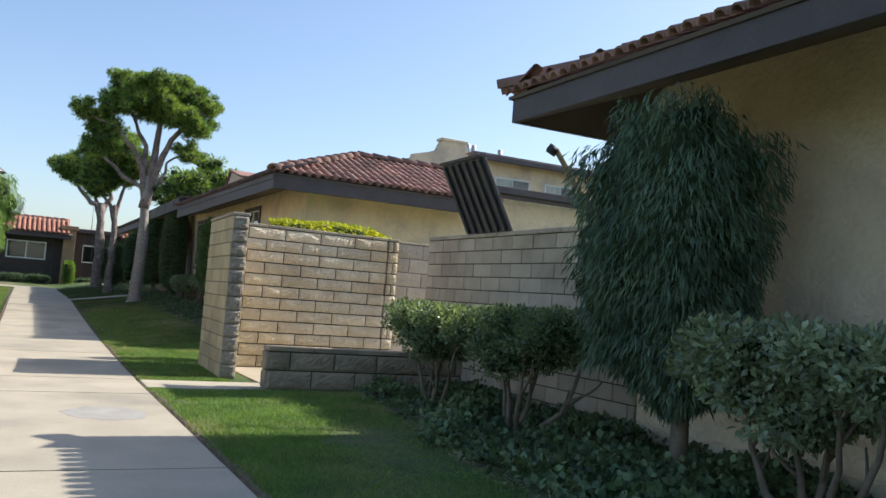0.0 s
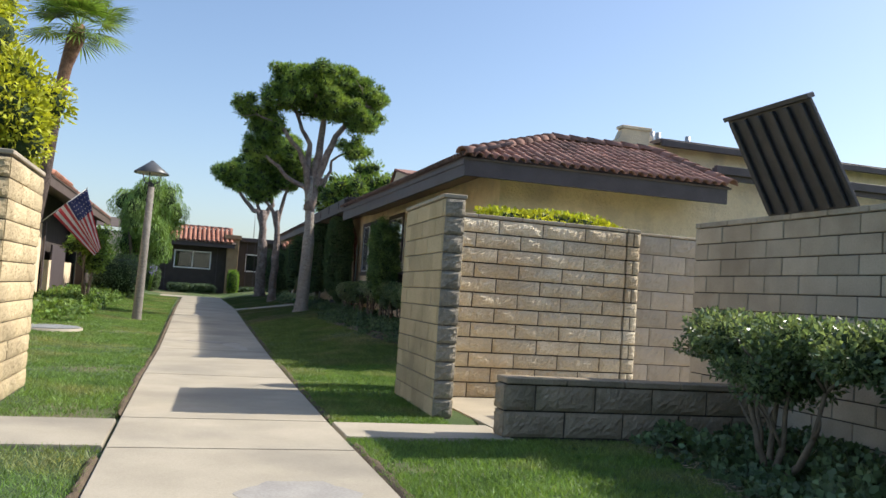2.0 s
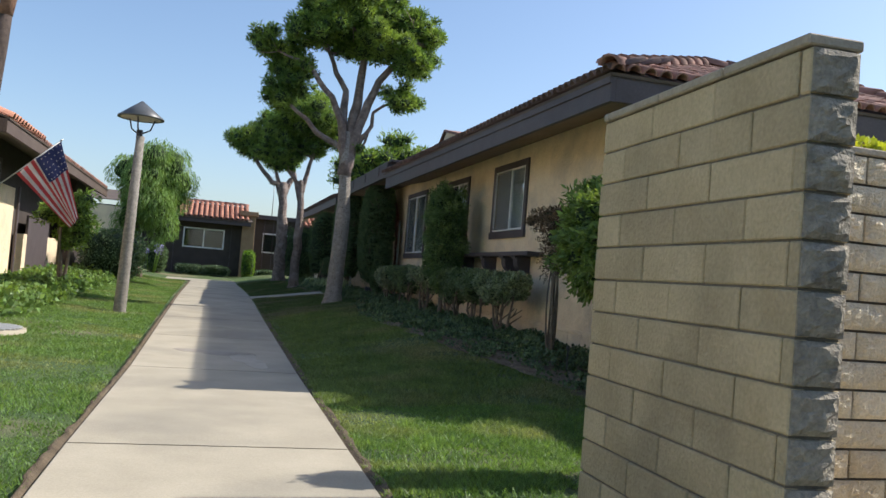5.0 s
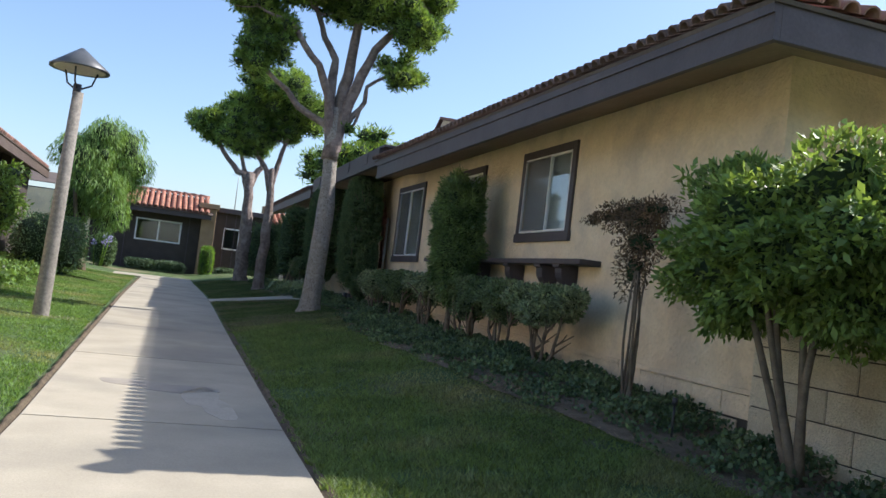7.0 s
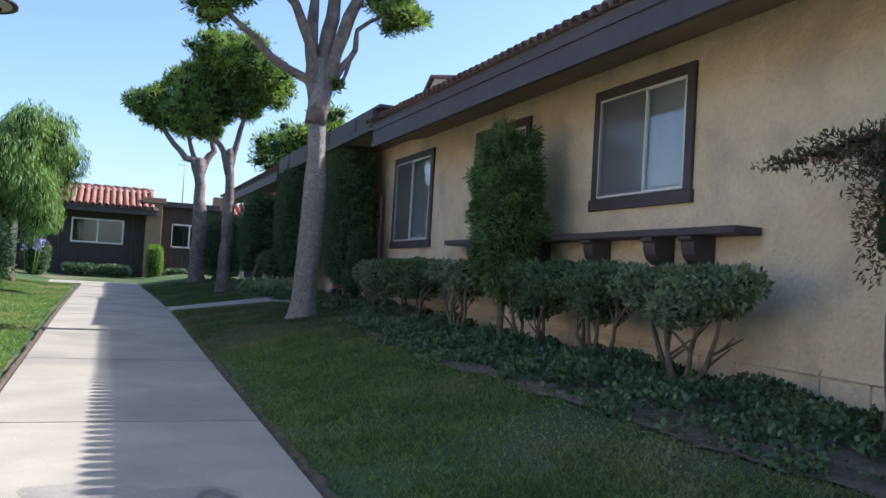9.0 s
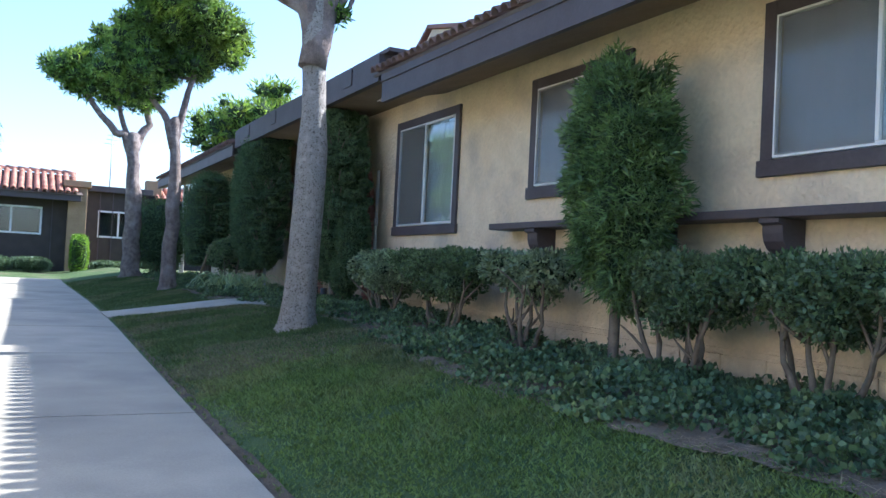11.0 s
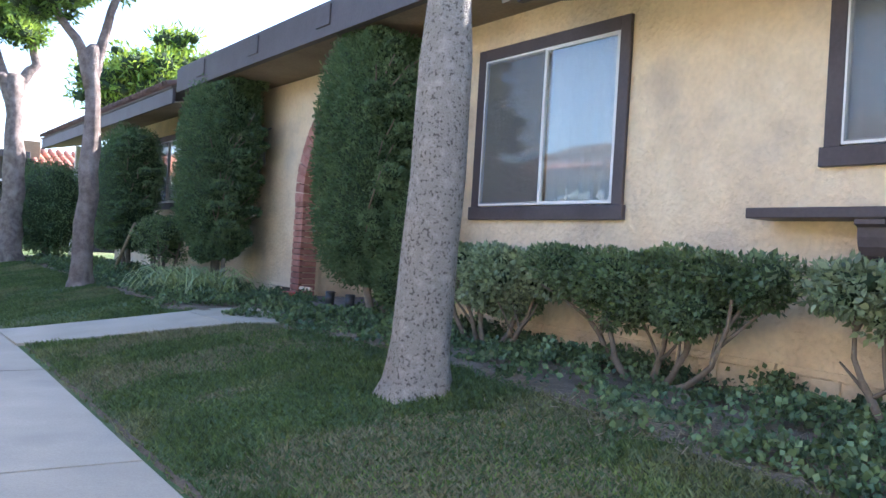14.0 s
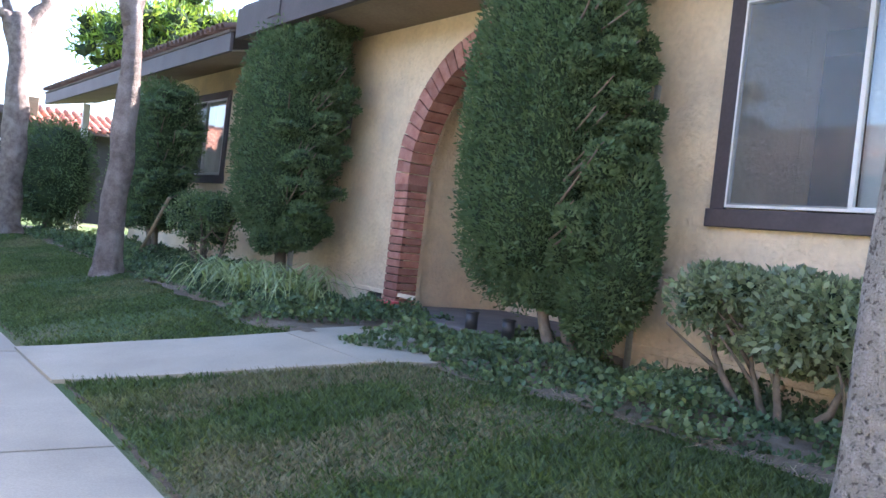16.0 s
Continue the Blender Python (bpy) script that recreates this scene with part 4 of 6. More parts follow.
def build_back_houses():
    h = thing("apartment_building", (15, 24, 0), "distant two-storey tan stucco building with flat brown roof edge", "building")
    inv = h.matrix_basis.inverted()
    W = [(13.6, 14.95, 4.35, 5.25), (15.55, 16.85, 4.35, 5.25), (19, 20.3, 4.35, 5.25)]
    wall_with_holes("wall", 24, 11.6, 34, 0, 5.8, [hole(w, 0) for w in W], h, M["stucco"], 0.2, -1, "y")
    boxes("wall", [(11.4, 11.6, 24, 34, 0, 5.8)], M["stucco"], h, "", 0.004)
    for w in W:
        window(h, 24, *w, axis="y", trim=0.03, frame_mat="white", curtain="blind")
    boxes("roof", [(12.6, 34.2, 23.5, 23.6, 5.66, 5.84), (12.6, 34.2, 23.6, 34, 5.78, 5.9), (11, 34.2, 23.2, 23.3, 4.25, 4.4)], M["trim"], h, "flat dark roof edge", 0.01)
    bm = bmesh.new()
    pts = [(10.6, 5.55), (11.4, 5.75), (11.55, 6.1), (12.4, 6.15), (12.4, 5.0), (10.6, 5.0)]
    solid(bm, [(x, 24.2, z) for x, z in pts], [(x, 23.9, z) for x, z in pts])
    box(bm, 11.5, 12.45, 23.86, 24.24, 6.11, 6.2, 0.01)
    bmesh.ops.recalc_face_normals(bm, faces=bm.faces)
    part("parapet", bm, M["stucco"], h)
    for x in (12.7, 12.9, 13.9):
        bm = bmesh.new()
        tube(bm, [(x, 24.3, 5.8), (x, 24.3, 6.2)], [0.08, 0.08], 10)
        part("vent_pipe", bm, M["galv"], h, "grey metal vent pipe")
    for o in h.children:
        o.matrix_parent_inverse = inv
    h.matrix_basis = Matrix.Translation((0, 0, -0.15)) @ Matrix.Diagonal((1.15, 1.15, 1.15, 1)) @ h.matrix_basis


def build_far_house():
    h = thing("house", (0.5, 46, 0.38), "dark brown panelled house with white windows under an orange tile roof", "house")
    inv = h.matrix_basis.inverted()
    W = [(-0.72, 1.03, 1.52, 2.40), (2.72, 4.0, 1.55, 2.45)]
    wall_with_holes("wall", 46, -2.4, 1.75, 0.1, 2.9, [hole(W[0], 0)], h, M["darkwall"], 0.2, -1, "y")
    wall_with_holes("wall", 46.6, 2.3, 4.3, 0.1, 3.15, [hole(W[1], 0)], h, M["darkwall"], 0.2, -1, "y")
    wall_with_holes("wall", 45.9, -9, -2.4, 0.1, 3.0, [], h, M["stucco"], 0.2, -1, "y")
    window(h, 46, *W[0], axis="y", trim=0.0, curtain=None, s=0.06)
    window(h, 46.6, *W[1], axis="y", trim=0.0, curtain=None, s=0.06)
    boxes("pier", [(1.75, 2.3, 45.7, 46.9, 0.1, 3.1), (1.6, 2.4, 45.6, 47.0, 3.1, 3.3)], M["tan_brick"], h, "tan brick pier between the walls", 0.01)
    bm = bmesh.new()
    boxes("batten", [(2.35 + i * 0.4, 2.38 + i * 0.4, 46.57, 46.6, 0.3, 3.1) for i in range(5)], M["trim"], h, "", 0)
    boxes("batten", [(-2.3 + i * 0.4, -2.27 + i * 0.4, 45.97, 46.0, 0.3, 2.8) for i in (0, 1, 2, 3, 9)], M["trim"], h, "", 0)
    boxes("fascia", [(-2.8, 2.1, 45.35, 45.42, 2.62, 2.8), (2.3, 4.4, 46.4, 46.5, 3.05, 3.25)], M["trim"], h, "", 0.01)
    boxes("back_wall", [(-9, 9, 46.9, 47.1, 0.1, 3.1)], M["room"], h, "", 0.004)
    roof = sheet("roof", [[(-2.8, 45.3, 2.82), (2.15, 45.3, 2.82), (1.9, 47.6, 3.6), (-2.8, 47.6, 3.6)], [(-12, 46.4, 3.3), (-2.8, 46.4, 3.3), (-2.8, 49, 3.9), (-12, 49, 3.9)], [(2.3, 46.5, 3.22), (4.4, 46.5, 3.22), (4.4, 52, 3.22), (2.3, 52, 3.22)], [(4.5, 46.5, 2.88), (9.5, 46.5, 2.88), (9.5, 48.6, 3.5), (4.5, 48.6, 3.5)]], M["soffit"], h, 0.03, "orange barrel tile roof")
    tiles_on(roof, (-2.8, 45.28, 2.84), (2.15, 45.28, 2.84), (0, 2.3, 0.78), 7, None, TILE_O, 0.22, 0.34, 11)
    tiles_on(roof, (4.5, 46.48, 2.9), (9.5, 46.48, 2.9), (0, 2.1, 0.62), 6, None, TILE_O, 0.22, 0.34, 15)
    boxes("wall", [(4.6, 9.5, 47.2, 47.4, 0.1, 3.0)], M["stucco"], h, "", 0.004)
    boxes("chimney", [(4.25, 4.75, 47.0, 47.6, 2.6, 3.62)], M["tan_brick"], h, "tan brick chimney", 0.01)
    ridge_tiles(roof, (-2.8, 47.6, 3.63), (1.95, 47.6, 3.63), TILE_O)
    for o in h.children:
        o.matrix_parent_inverse = inv


def build_left_house():
    h = thing("house", (-3.9, 26, 0), "shaded stucco house with long brown eaves and orange edge tiles", "house")
    inv = h.matrix_basis.inverted()
    W = [(25.0, 26.7, 1.2, 2.75)]
    wall_with_holes("wall", -3.9, 16, 28.3, -0.2, 3.2, [hole(W[0])], h, M["stucco"], 0.2, 1)
    # dark walls, and an added bay, stand in for deep shade under the eave
    wall_with_holes("wall", -5.0, 28.3, 38, -0.2, 3.4, [], h, M["darkwall"], 0.2, 1)
    wall_with_holes("wall", -3.7, 28.6, 34, -0.2, 1.25, [], h, M["stucco"], 0.2, 1)
    wall_with_holes("wall", -3.95, 28.4, 36.4, -0.2, 3.3, [], h, M["darkwall"], 0.2, 1)
    wall_with_holes("wall", -3.35, 33.2, 36.35, -0.2, 3.05, [], h, M["darkwall"], 0.2, 1)
    # thin dark band: the eave's shade on the upper wall, put in as colour
    boxes("wall", [(-3.93, -3.89, 22.5, 28.3, 2.25, 3.18)], M["darkwall"], h, "dark band for the eave shade above the windows", 0.002)
    sheet("soffit", [[(-2.9, 22.34, 2.80), (-2.9, 36.45, 2.80), (-3.95, 36.45, 3.16), (-3.95, 22.34, 3.16)]], M["trim_warm"], h, 0.02)
    window(h, -3.9, *W[0], out=1, curtain="blind")
    boxes("wall", [(-9, -3.9, 37.8, 38, 0, 3.2)], M["stucco"], h, "", 0.004)
    boxes("fascia", [(-2.95, -2.89, 22.3, 36.5, 2.76, 2.98), (-6.5, -2.95, 22.3, 22.36, 2.76, 2.98)], M["trim_warm"], h, "weathered brown fascia", 0.004)
    roof = sheet("roof", [[(-2.86, 22.3, 3.0), (-2.86, 36.5, 3.0), (-6.0, 36.5, 4.1), (-6.0, 22.3, 4.1)]], M["soffit"], h, 0.03, "orange barrel tile roof")
    tiles_on(roof, (-2.84, 22.3, 3.0), (-2.84, 25.3, 3.0), (-1, 0, 0.35), 4, None, TILE_O, 0.22, 0.34, 12)
    tiles_on(roof, (-2.9, 25.3, 3.0), (-2.9, 36.5, 3.0), (-1, 0, 0.35), 1, None, TILE, 0.22, 0.34, 13)
    # solid dark panel stands in for the shaded opening; last box is the parapet
    boxes("gate", [(-3.75, -3.69, 29.0, 31.6, 0, 1.7), (-3.85, -3.8, 28.3, 28.4, 0, 2.3), (-4.2, -3.95, 21.5, 25.1, 3.0, 4.0)], M["trim"], h, "dark panels for the gateway opening, and a roof parapet block", 0.01)
    for o in h.children:
        o.matrix_parent_inverse = inv


# ---- plants ----
def path_curve(a, b, bend, n=6):
    a, b = Vector(a), Vector(b)
    c = (a + b) / 2 + Vector(bend)
    return [(a * (1 - t) ** 2 + c * 2 * t * (1 - t) + b * t * t) for t in [i / n for i in range(n + 1)]]


def street_tree(base, fork, clumps, girth, seed, label, leaf="leaf_tree", count=26000, size=0.13, group="trees along the path", bark="bark", limbs=(), bow=0.03):
    """A tree with a bare trunk, limbs that part at the fork, and clumps of leaves. Clumps (x, z, y, radius) and limbs (line of x, z, y, and its girth) stand off from the fork."""
    rng = np.random.RandomState(seed)
    t = thing("tree", base, label, "tree", group)
    b, f = Vector((0, 0, -0.1)), Vector(fork) - Vector(base)
    heights = [0, 0.03, 0.05, 0.08, 0.12, 0.18, 0.28, 0.4, 0.5, 0.6, 0.7, 0.8, 0.9, 1.0]
    wob = 0.008 if bark == "bark" else 0.03
    pts = [b] + [b.lerp(f, h) + Vector((bow * math.sin(h * 3.14) + rng.uniform(-wob, wob), rng.uniform(-wob, wob), 0)) for h in heights[1:]] + [f + Vector((0.02, 0, 0.4 if bark == "bark" else 0.08))]
    girths = np.interp(heights, [0, 0.03, 0.06, 0.12, 0.4, 0.6, 0.72, 0.9, 1.0], [1.6, 1.35, 1.18, 1.06, 1.0, 0.97, 0.76, 0.78, 0.85])
    bm = bmesh.new()
    sides, rings = 28, []
    for k, (p, h, q) in enumerate(zip(pts, heights + [1.05], list(girths) + [0.5])):
        rings.append([bm.verts.new(p + Vector((math.cos(2 * math.pi * j / sides), math.sin(2 * math.pi * j / sides), 0)) * girth * q * (1 + (0.10 * math.exp(-h * 14) + 0.02) * math.sin(5 * 2 * math.pi * j / sides + seed) + rng.uniform(-0.02, 0.02))) for j in range(sides)])
    for lo, hi in zip(rings, rings[1:]):
        for j in range(sides):
            bm.faces.new((lo[j], lo[(j + 1) % sides], hi[(j + 1) % sides], hi[j])).smooth = True
    bm.faces.new(rings[0][::-1])
    bm.faces.new(rings[-1])
    part("trunk", bm, M[bark], t, "pale grey scaly bark trunk" if bark == "bark" else "knotty rosy-brown bark trunk")
    bodies = [(tuple(f + Vector((u, w, v))), (r * 1.08, r * 1.05, r * 0.85)) for u, v, w, r in clumps]
    lines = []
    for line, thick in limbs:
        thick *= 1.25
        pts = [f + Vector((0, 0, -0.5)), f + Vector((line[0][0] * 0.45, line[0][2] * 0.4, min(0.0, line[0][1] * 0.3)))] + [f + Vector((u, w, v)) for u, v, w in line]
        fine = [pts[0]]
        for p, q in zip(pts, pts[1:]):
            fine += [p.lerp(q, 0.5) + Vector(rng.uniform(-0.02, 0.02, 3)), q]
        bm = bmesh.new()
        n = len(fine) - 1
        tube(bm, fine, [thick * (1 - 0.6 * k / n) for k in range(n + 1)], 10, 0.07, rng)
        part("limb", bm, M["bark_rose"], t)
        lines += [(p, thick * (1 - 0.6 * k / n)) for k, p in enumerate(fine) if k > n * 0.4]
    if not lines:
        lines = [(f, girth * 0.6)]
    for i, (c, r) in enumerate(bodies):
        bm = bmesh.new()
        c = Vector(c)
        start, thick = min(lines, key=lambda q: (q[0] - c).length)
        pts = path_curve(start, c, Vector((0, 0, -0.12)) + Vector(rng.uniform(-0.08, 0.08, 3)), 6)
        tube(bm, pts, [thick * (0.75 - 0.08 * k) for k in range(7)], 8, 0.06, rng)
        for k in range(4):
            q = pts[rng.randint(2, 6)]
            e = c + Vector(rng.uniform(-1, 1, 3)) * r[0] * 0.75
            tube(bm, path_curve(q, e, rng.uniform(-0.1, 0.1, 3), 4), [thick * (0.35 - 0.06 * m) for m in range(5)], 5)
        part("limb", bm, M["bark_rose"], t)
    small = []
    for c, r in bodies:
        small.append((c, tuple(x * 0.62 for x in r)))
        for k in range(19):
            d = rng.normal(0, 1, 3)
            d /= np.linalg.norm(d)
            d[2] = d[2] * 0.8 + 0.1
            s = rng.uniform(0.16, 0.4)
            small.append((tuple(np.array(c) + d * np.array(r) * rng.uniform(0.7, 1.25)), (r[0] * s, r[1] * s, r[2] * s)))
    crown("crown", small, M[leaf], count, size, seed, t, lumps=0.2, lscale=9, wide=0.24, droop=-0.45, spread=0.7, depth=0.3, shrink=0.66, fuzz=0.14)
    return t


def ragged(radii, z_low, seed, shift=0.0):
    """A tall clipped body, its near side torn open into tufts."""
    rx, ry, rz = radii
    rng = np.random.RandomState(seed)
    out = [((0, shift + 0.2 * ry, z_low + rz), (rx, ry * 0.76, rz)), ((0.05, shift + 0.02 * ry, z_low + rz * 1.3), (rx * 0.8, ry * 0.72, rz * 0.66))]
    for k in range(34):
        h = rng.uniform(-0.85, 0.9)
        fall = (1 - abs(h) ** 3) ** (1 / 3)
        out.append(((rng.uniform(-0.8, 0.6) * rx, shift - ry * fall * rng.uniform(0.5, 1.0), z_low + rz * (1 + h)), (rx * rng.uniform(0.12, 0.3), ry * rng.uniform(0.06, 0.13), rz * rng.uniform(0.025, 0.06))))
    for k in range(12):
        out.append(((rng.uniform(-0.6, 0.6) * rx, shift + ry * rng.uniform(-0.6, 0.6), z_low + rng.uniform(-0.02, 0.22)), (rx * 0.28, ry * 0.16, rz * rng.uniform(0.06, 0.12))))
    return out


def topiary(name, at, radii, z_low, seed, label, leaf="leaf_dark", count=9000, size=0.05, power=2.6, wide=0.35, trunk=0.035, stems=1, droop=0.0, spread=0.6, lumps=0.06, group="", stake=False, category="shrub", bodies=None, depth=0.16, core_shrink=0.86):
    """A clipped shrub on a stem; at is its foot, z_low the underside of the crown above the foot."""
    rng = np.random.RandomState(seed)
    t = thing(name, at, label, category, group)
    rx, ry, rz = radii
    bm = bmesh.new()
    for k in range(stems):
        e = Vector((rng.uniform(-0.5, 0.5) * rx, rng.uniform(-0.6, 0.6) * ry, z_low + rz * 0.6)) if stems > 1 else Vector((0, 0, z_low + rz))
        if name == "tall_topiary" and bodies:
            e = Vector((rng.uniform(-0.1, 0.15) * rx, e.y * 0.4 + bodies[0][0][1], z_low + rz * 0.5))
        s = Vector((rng.uniform(-0.05, 0.05), rng.uniform(-0.08, 0.08), -0.05)) if stems > 1 else Vector((0, 0, -0.05))
        tube(bm, path_curve(s, e, rng.uniform(-0.12, 0.12, 3) if stems > 1 else (0.02, 0.02, 0), 6), [trunk * (1 - 0.08 * m) for m in range(7)], 8, 0.08, rng)
    if name == "tall_topiary" and bodies:
        cy, cz = bodies[0][0][1], bodies[0][0][2]
        for k in range(22):
            z = cz + rz * rng.uniform(-0.8, 0.7)
            s = Vector((rng.uniform(-0.1, 0.15) * rx, cy - 0.1 * ry, z - rng.uniform(0.1, 0.35)))
            e = Vector((rng.uniform(-0.8, 0.5) * rx, cy - ry * rng.uniform(0.85, 1.15), z + rng.uniform(-0.05, 0.2)))
            twig = bmesh.new()
            tube(twig, path_curve(s, e, rng.uniform(-0.07, 0.07, 3), 5), [0.017 - 0.0024 * m for m in range(6)], 5, 0.1, rng)
            part("branch", twig, M["twig"], t)
    part("stem", bm, M["twig"], t)
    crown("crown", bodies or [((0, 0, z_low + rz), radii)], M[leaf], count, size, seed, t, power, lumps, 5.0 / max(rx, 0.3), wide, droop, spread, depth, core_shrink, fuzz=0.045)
    if stake:
        bm = bmesh.new()
        tube(bm, [(0.12, 0.1, -0.05), (0.1, 0.08, z_low + 0.3)], [0.03, 0.03], 8)
        part("stake", bm, M["galv"], t)
    return t


def clusters(centre, radii, n, seed, r0=0.3, r1=0.5, flat=0.8):
    """Many small lumpy bodies spread through a large one."""
    rng = np.random.RandomState(seed)
    out = []
    for k in range(n):
        d = rng.normal(0, 1, 3)
        d /= np.linalg.norm(d)
        c = np.array(centre) + d * np.array(radii) * rng.uniform(0.25, 0.95)
        r = rng.uniform(r0, r1)
        out.append((tuple(c), (r, r, r * flat)))
    return out


def clipped_hedge(y0, y1, x0, x1, z0, z1, seed, label, leaf="leaf_hedge", thin=1.0):
    """A clipped bush: leaves in a rounded box over bare crooked stems."""
    rng = np.random.RandomState(seed)
    cy, cx = (y0 + y1) / 2, (x0 + x1) / 2
    g = float(gz(cx, cy))
    t = thing("clipped_bush", (cx, cy, g), label, "bush", "clipped bushes along the house wall")
    ry, rx, rz = (y1 - y0) / 2, (x1 - x0) / 2, (z1 - z0) / 2
    zc = (z0 + z1) / 2 - g
    bm = bmesh.new()
    tips = []
    for k in range(5):
        e = Vector((rng.uniform(-0.6, 0.6) * rx, ry * (k - 2) / 2 * 0.75 + rng.uniform(-0.08, 0.08), zc - rz * 0.2))
        s = Vector((rng.uniform(-0.03, 0.03), rng.uniform(-0.03, 0.03) + ry * (k - 2) * 0.03, -0.05))
        pts = path_curve(s, e, Vector((e.x * 0.3, e.y * 0.35, -0.16)) + Vector(rng.uniform(-0.07, 0.07, 3)), 7)
        pts = [p + Vector(rng.uniform(-0.012, 0.012, 3)) for p in pts]
        tube(bm, pts, [0.027 - 0.0025 * m for m in range(8)], 8, 0.14, rng)
        for q in range(3):
            st = pts[rng.randint(3, 7)]
            en = st + Vector((rng.uniform(-0.2, 0.2), rng.uniform(-0.28, 0.28), rng.uniform(0.12, 0.3)))
            tube(bm, path_curve(st, en, rng.uniform(-0.05, 0.05, 3), 4), [0.013 - 0.002 * m for m in range(5)], 6)
    part("stem", bm, M["twig"], t)
    bodies = []
    n = max(6, int(ry * 2 * 10))
    for k in range(n):
        y = -ry + 2 * ry * (k + 0.5) / n
        low = (1 - abs(y / ry) ** 1.5) * rng.uniform(0.5, 1.3)
        for zz in (0.45, 0.0, -0.5, -0.9):
            if zz < 0 and low < abs(zz):
                continue
            if zz <= 0 and rng.rand() > 0.5 + 0.42 * thin:
                continue
            r = rz * rng.uniform(0.34, 0.55)
            bodies.append(((rng.uniform(-0.4, 0.4) * rx, y + rng.uniform(-0.06, 0.06), zc + zz * rz), (rx * rng.uniform(0.5, 0.85), ry * 1.9 / n + 0.05, r)))
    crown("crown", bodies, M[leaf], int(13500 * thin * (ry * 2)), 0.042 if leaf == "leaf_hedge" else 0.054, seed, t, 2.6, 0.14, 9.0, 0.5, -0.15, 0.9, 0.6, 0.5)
    return t


def ground_cover(name, spots, seed, label, leaf="leaf_hedge", size=0.055, density=900, height=0.14, category="ground cover"):
    """Low leaves over strips of ground (x0, x1, y0, y1): mounds of uneven height; without x0 the strip follows the bed."""
    rng = np.random.RandomState(seed)
    pieces = []
    for x0, x1, y0, y1 in spots:
        lo = x0 if x0 is not None else 2.7
        n = int((x1 - lo) * (y1 - y0) * density)
        x, y = rng.uniform(lo, x1, n), rng.uniform(y0, y1, n)
        edge = 0.07 * np.sin(y * 2.1) + 0.06 * np.sin(y * 5.3) + 0.05 * np.sin(y * 11.0)
        start = x0 + 0.08 if x0 is not None else bed_edge(y) + 0.03
        P = np.stack([x, y, np.zeros(len(x))], 1)
        holes = lump(P, seed + 5, 1.0, 4.0) + 0.6 * lump(P, seed + 6, 1.0, 12.0)
        keep = (x > start + edge) & (x < x1 - 0.02) & ((holes < 0.7) | (rng.uniform(0, 1, n) < 0.12))
        x, y, P = x[keep], y[keep], P[keep]
        inner = np.clip((x - (start + edge)[keep]) / 0.2, 0.35, 1)
        hmap = height * inner * np.clip(0.7 + lump(P, seed, 0.45, 3.0) + lump(P, seed + 1, 0.25, 9.0), 0.12, 1.6)
        P[:, 2] = gz(x, y) + hmap * rng.uniform(0.3, 1.0, len(x))
        N = np.tile([0, 0, 0.5], (len(x), 1)) + rng.normal(0, 0.2, (len(x), 3))
        v, f = leaves_at(P, N, size, rng, 0.8, 0.0, 0.8)
        pieces.append((v, f, 0))
    v, f, mi = join_np(pieces)
    return tagged(place(name, mesh_np(name, v, f), M[leaf]), label, category, kind="stuff")


def soil_bed(x1, y0, y1):
    ys = np.arange(y0, y1 + 0.01, 0.1)
    rng = np.random.RandomState(int(y0 * 3))
    bm = bmesh.new()
    rows = []
    for y in ys:
        a = float(bed_edge(y)) - 0.02
        rows.append([bm.verts.new((x, y, float(gz(x, y)) + (0.002 if i == 0 else 0.008 + rng.uniform(-0.004, 0.01)))) for i, x in enumerate(np.linspace(a, x1, 14))])
    for a, b in zip(rows, rows[1:]):
        for i in range(13):
            bm.faces.new((a[i], a[i + 1], b[i + 1], b[i])).smooth = True
    return part("planting_bed", bm, M["soil"], None, "bare brown soil strip under the planting", "structure")


def grass_blades(name, region, n, seed, label, material="grass", worn_only=False):
    """Blades over the lawn where region(x, y) holds."""
    rng = np.random.RandomState(seed)
    x0, x1, y0, y1, test = region
    x, y = rng.uniform(x0, x1, n), y0 + (y1 - y0) * rng.uniform(0, 1, n)
    k = test(x, y)
    bare = lump(np.stack([x, y, x * 0], 1), 77, 1.0, 3.2) + 0.5 * lump(np.stack([x, y, x * 0], 1), 78, 1.0, 9.0)
    worn = np.where((y > 25.3) & (y < 28.2), 0.1, np.where((y > 23.5) & (y < 28.2), 0.4, 0.8))
    if worn_only:
        k &= bare > worn - 0.2
    else:
        k &= (bare < worn) | (rng.uniform(0, 1, len(x)) < 0.3)
    x, y = x[k], y[k]
    n = len(x)
    z = gz(x, y) - 0.015
    L = rng.uniform(0.016, 0.038, n) * (1 + 0.35 * lump(np.stack([x, y, x * 0], 1), seed, 1.0, 1.5))
    L = np.clip(L, 0.012, 0.06)
    ang = rng.uniform(0, 6.283, n)
    lean = rng.uniform(0.3, 1.5, n) * L
    la = rng.uniform(0, 6.283, n)
    w = 0.0035 + 0.0006 * np.maximum(y - 6, 0) * 0.5
    V = np.empty((n, 3, 3))
    V[:, 0] = np.stack([x - np.cos(ang) * w, y - np.sin(ang) * w, z], 1)
    V[:, 1] = np.stack([x + np.cos(ang) * w, y + np.sin(ang) * w, z], 1)
    V[:, 2] = np.stack([x + np.cos(la) * lean, y + np.sin(la) * lean, z + L], 1)
    return tagged(place(name, mesh_np(name, V.reshape(-1, 3), np.arange(n * 3).reshape(n, 3)), M[material]), label, "grass", kind="stuff")


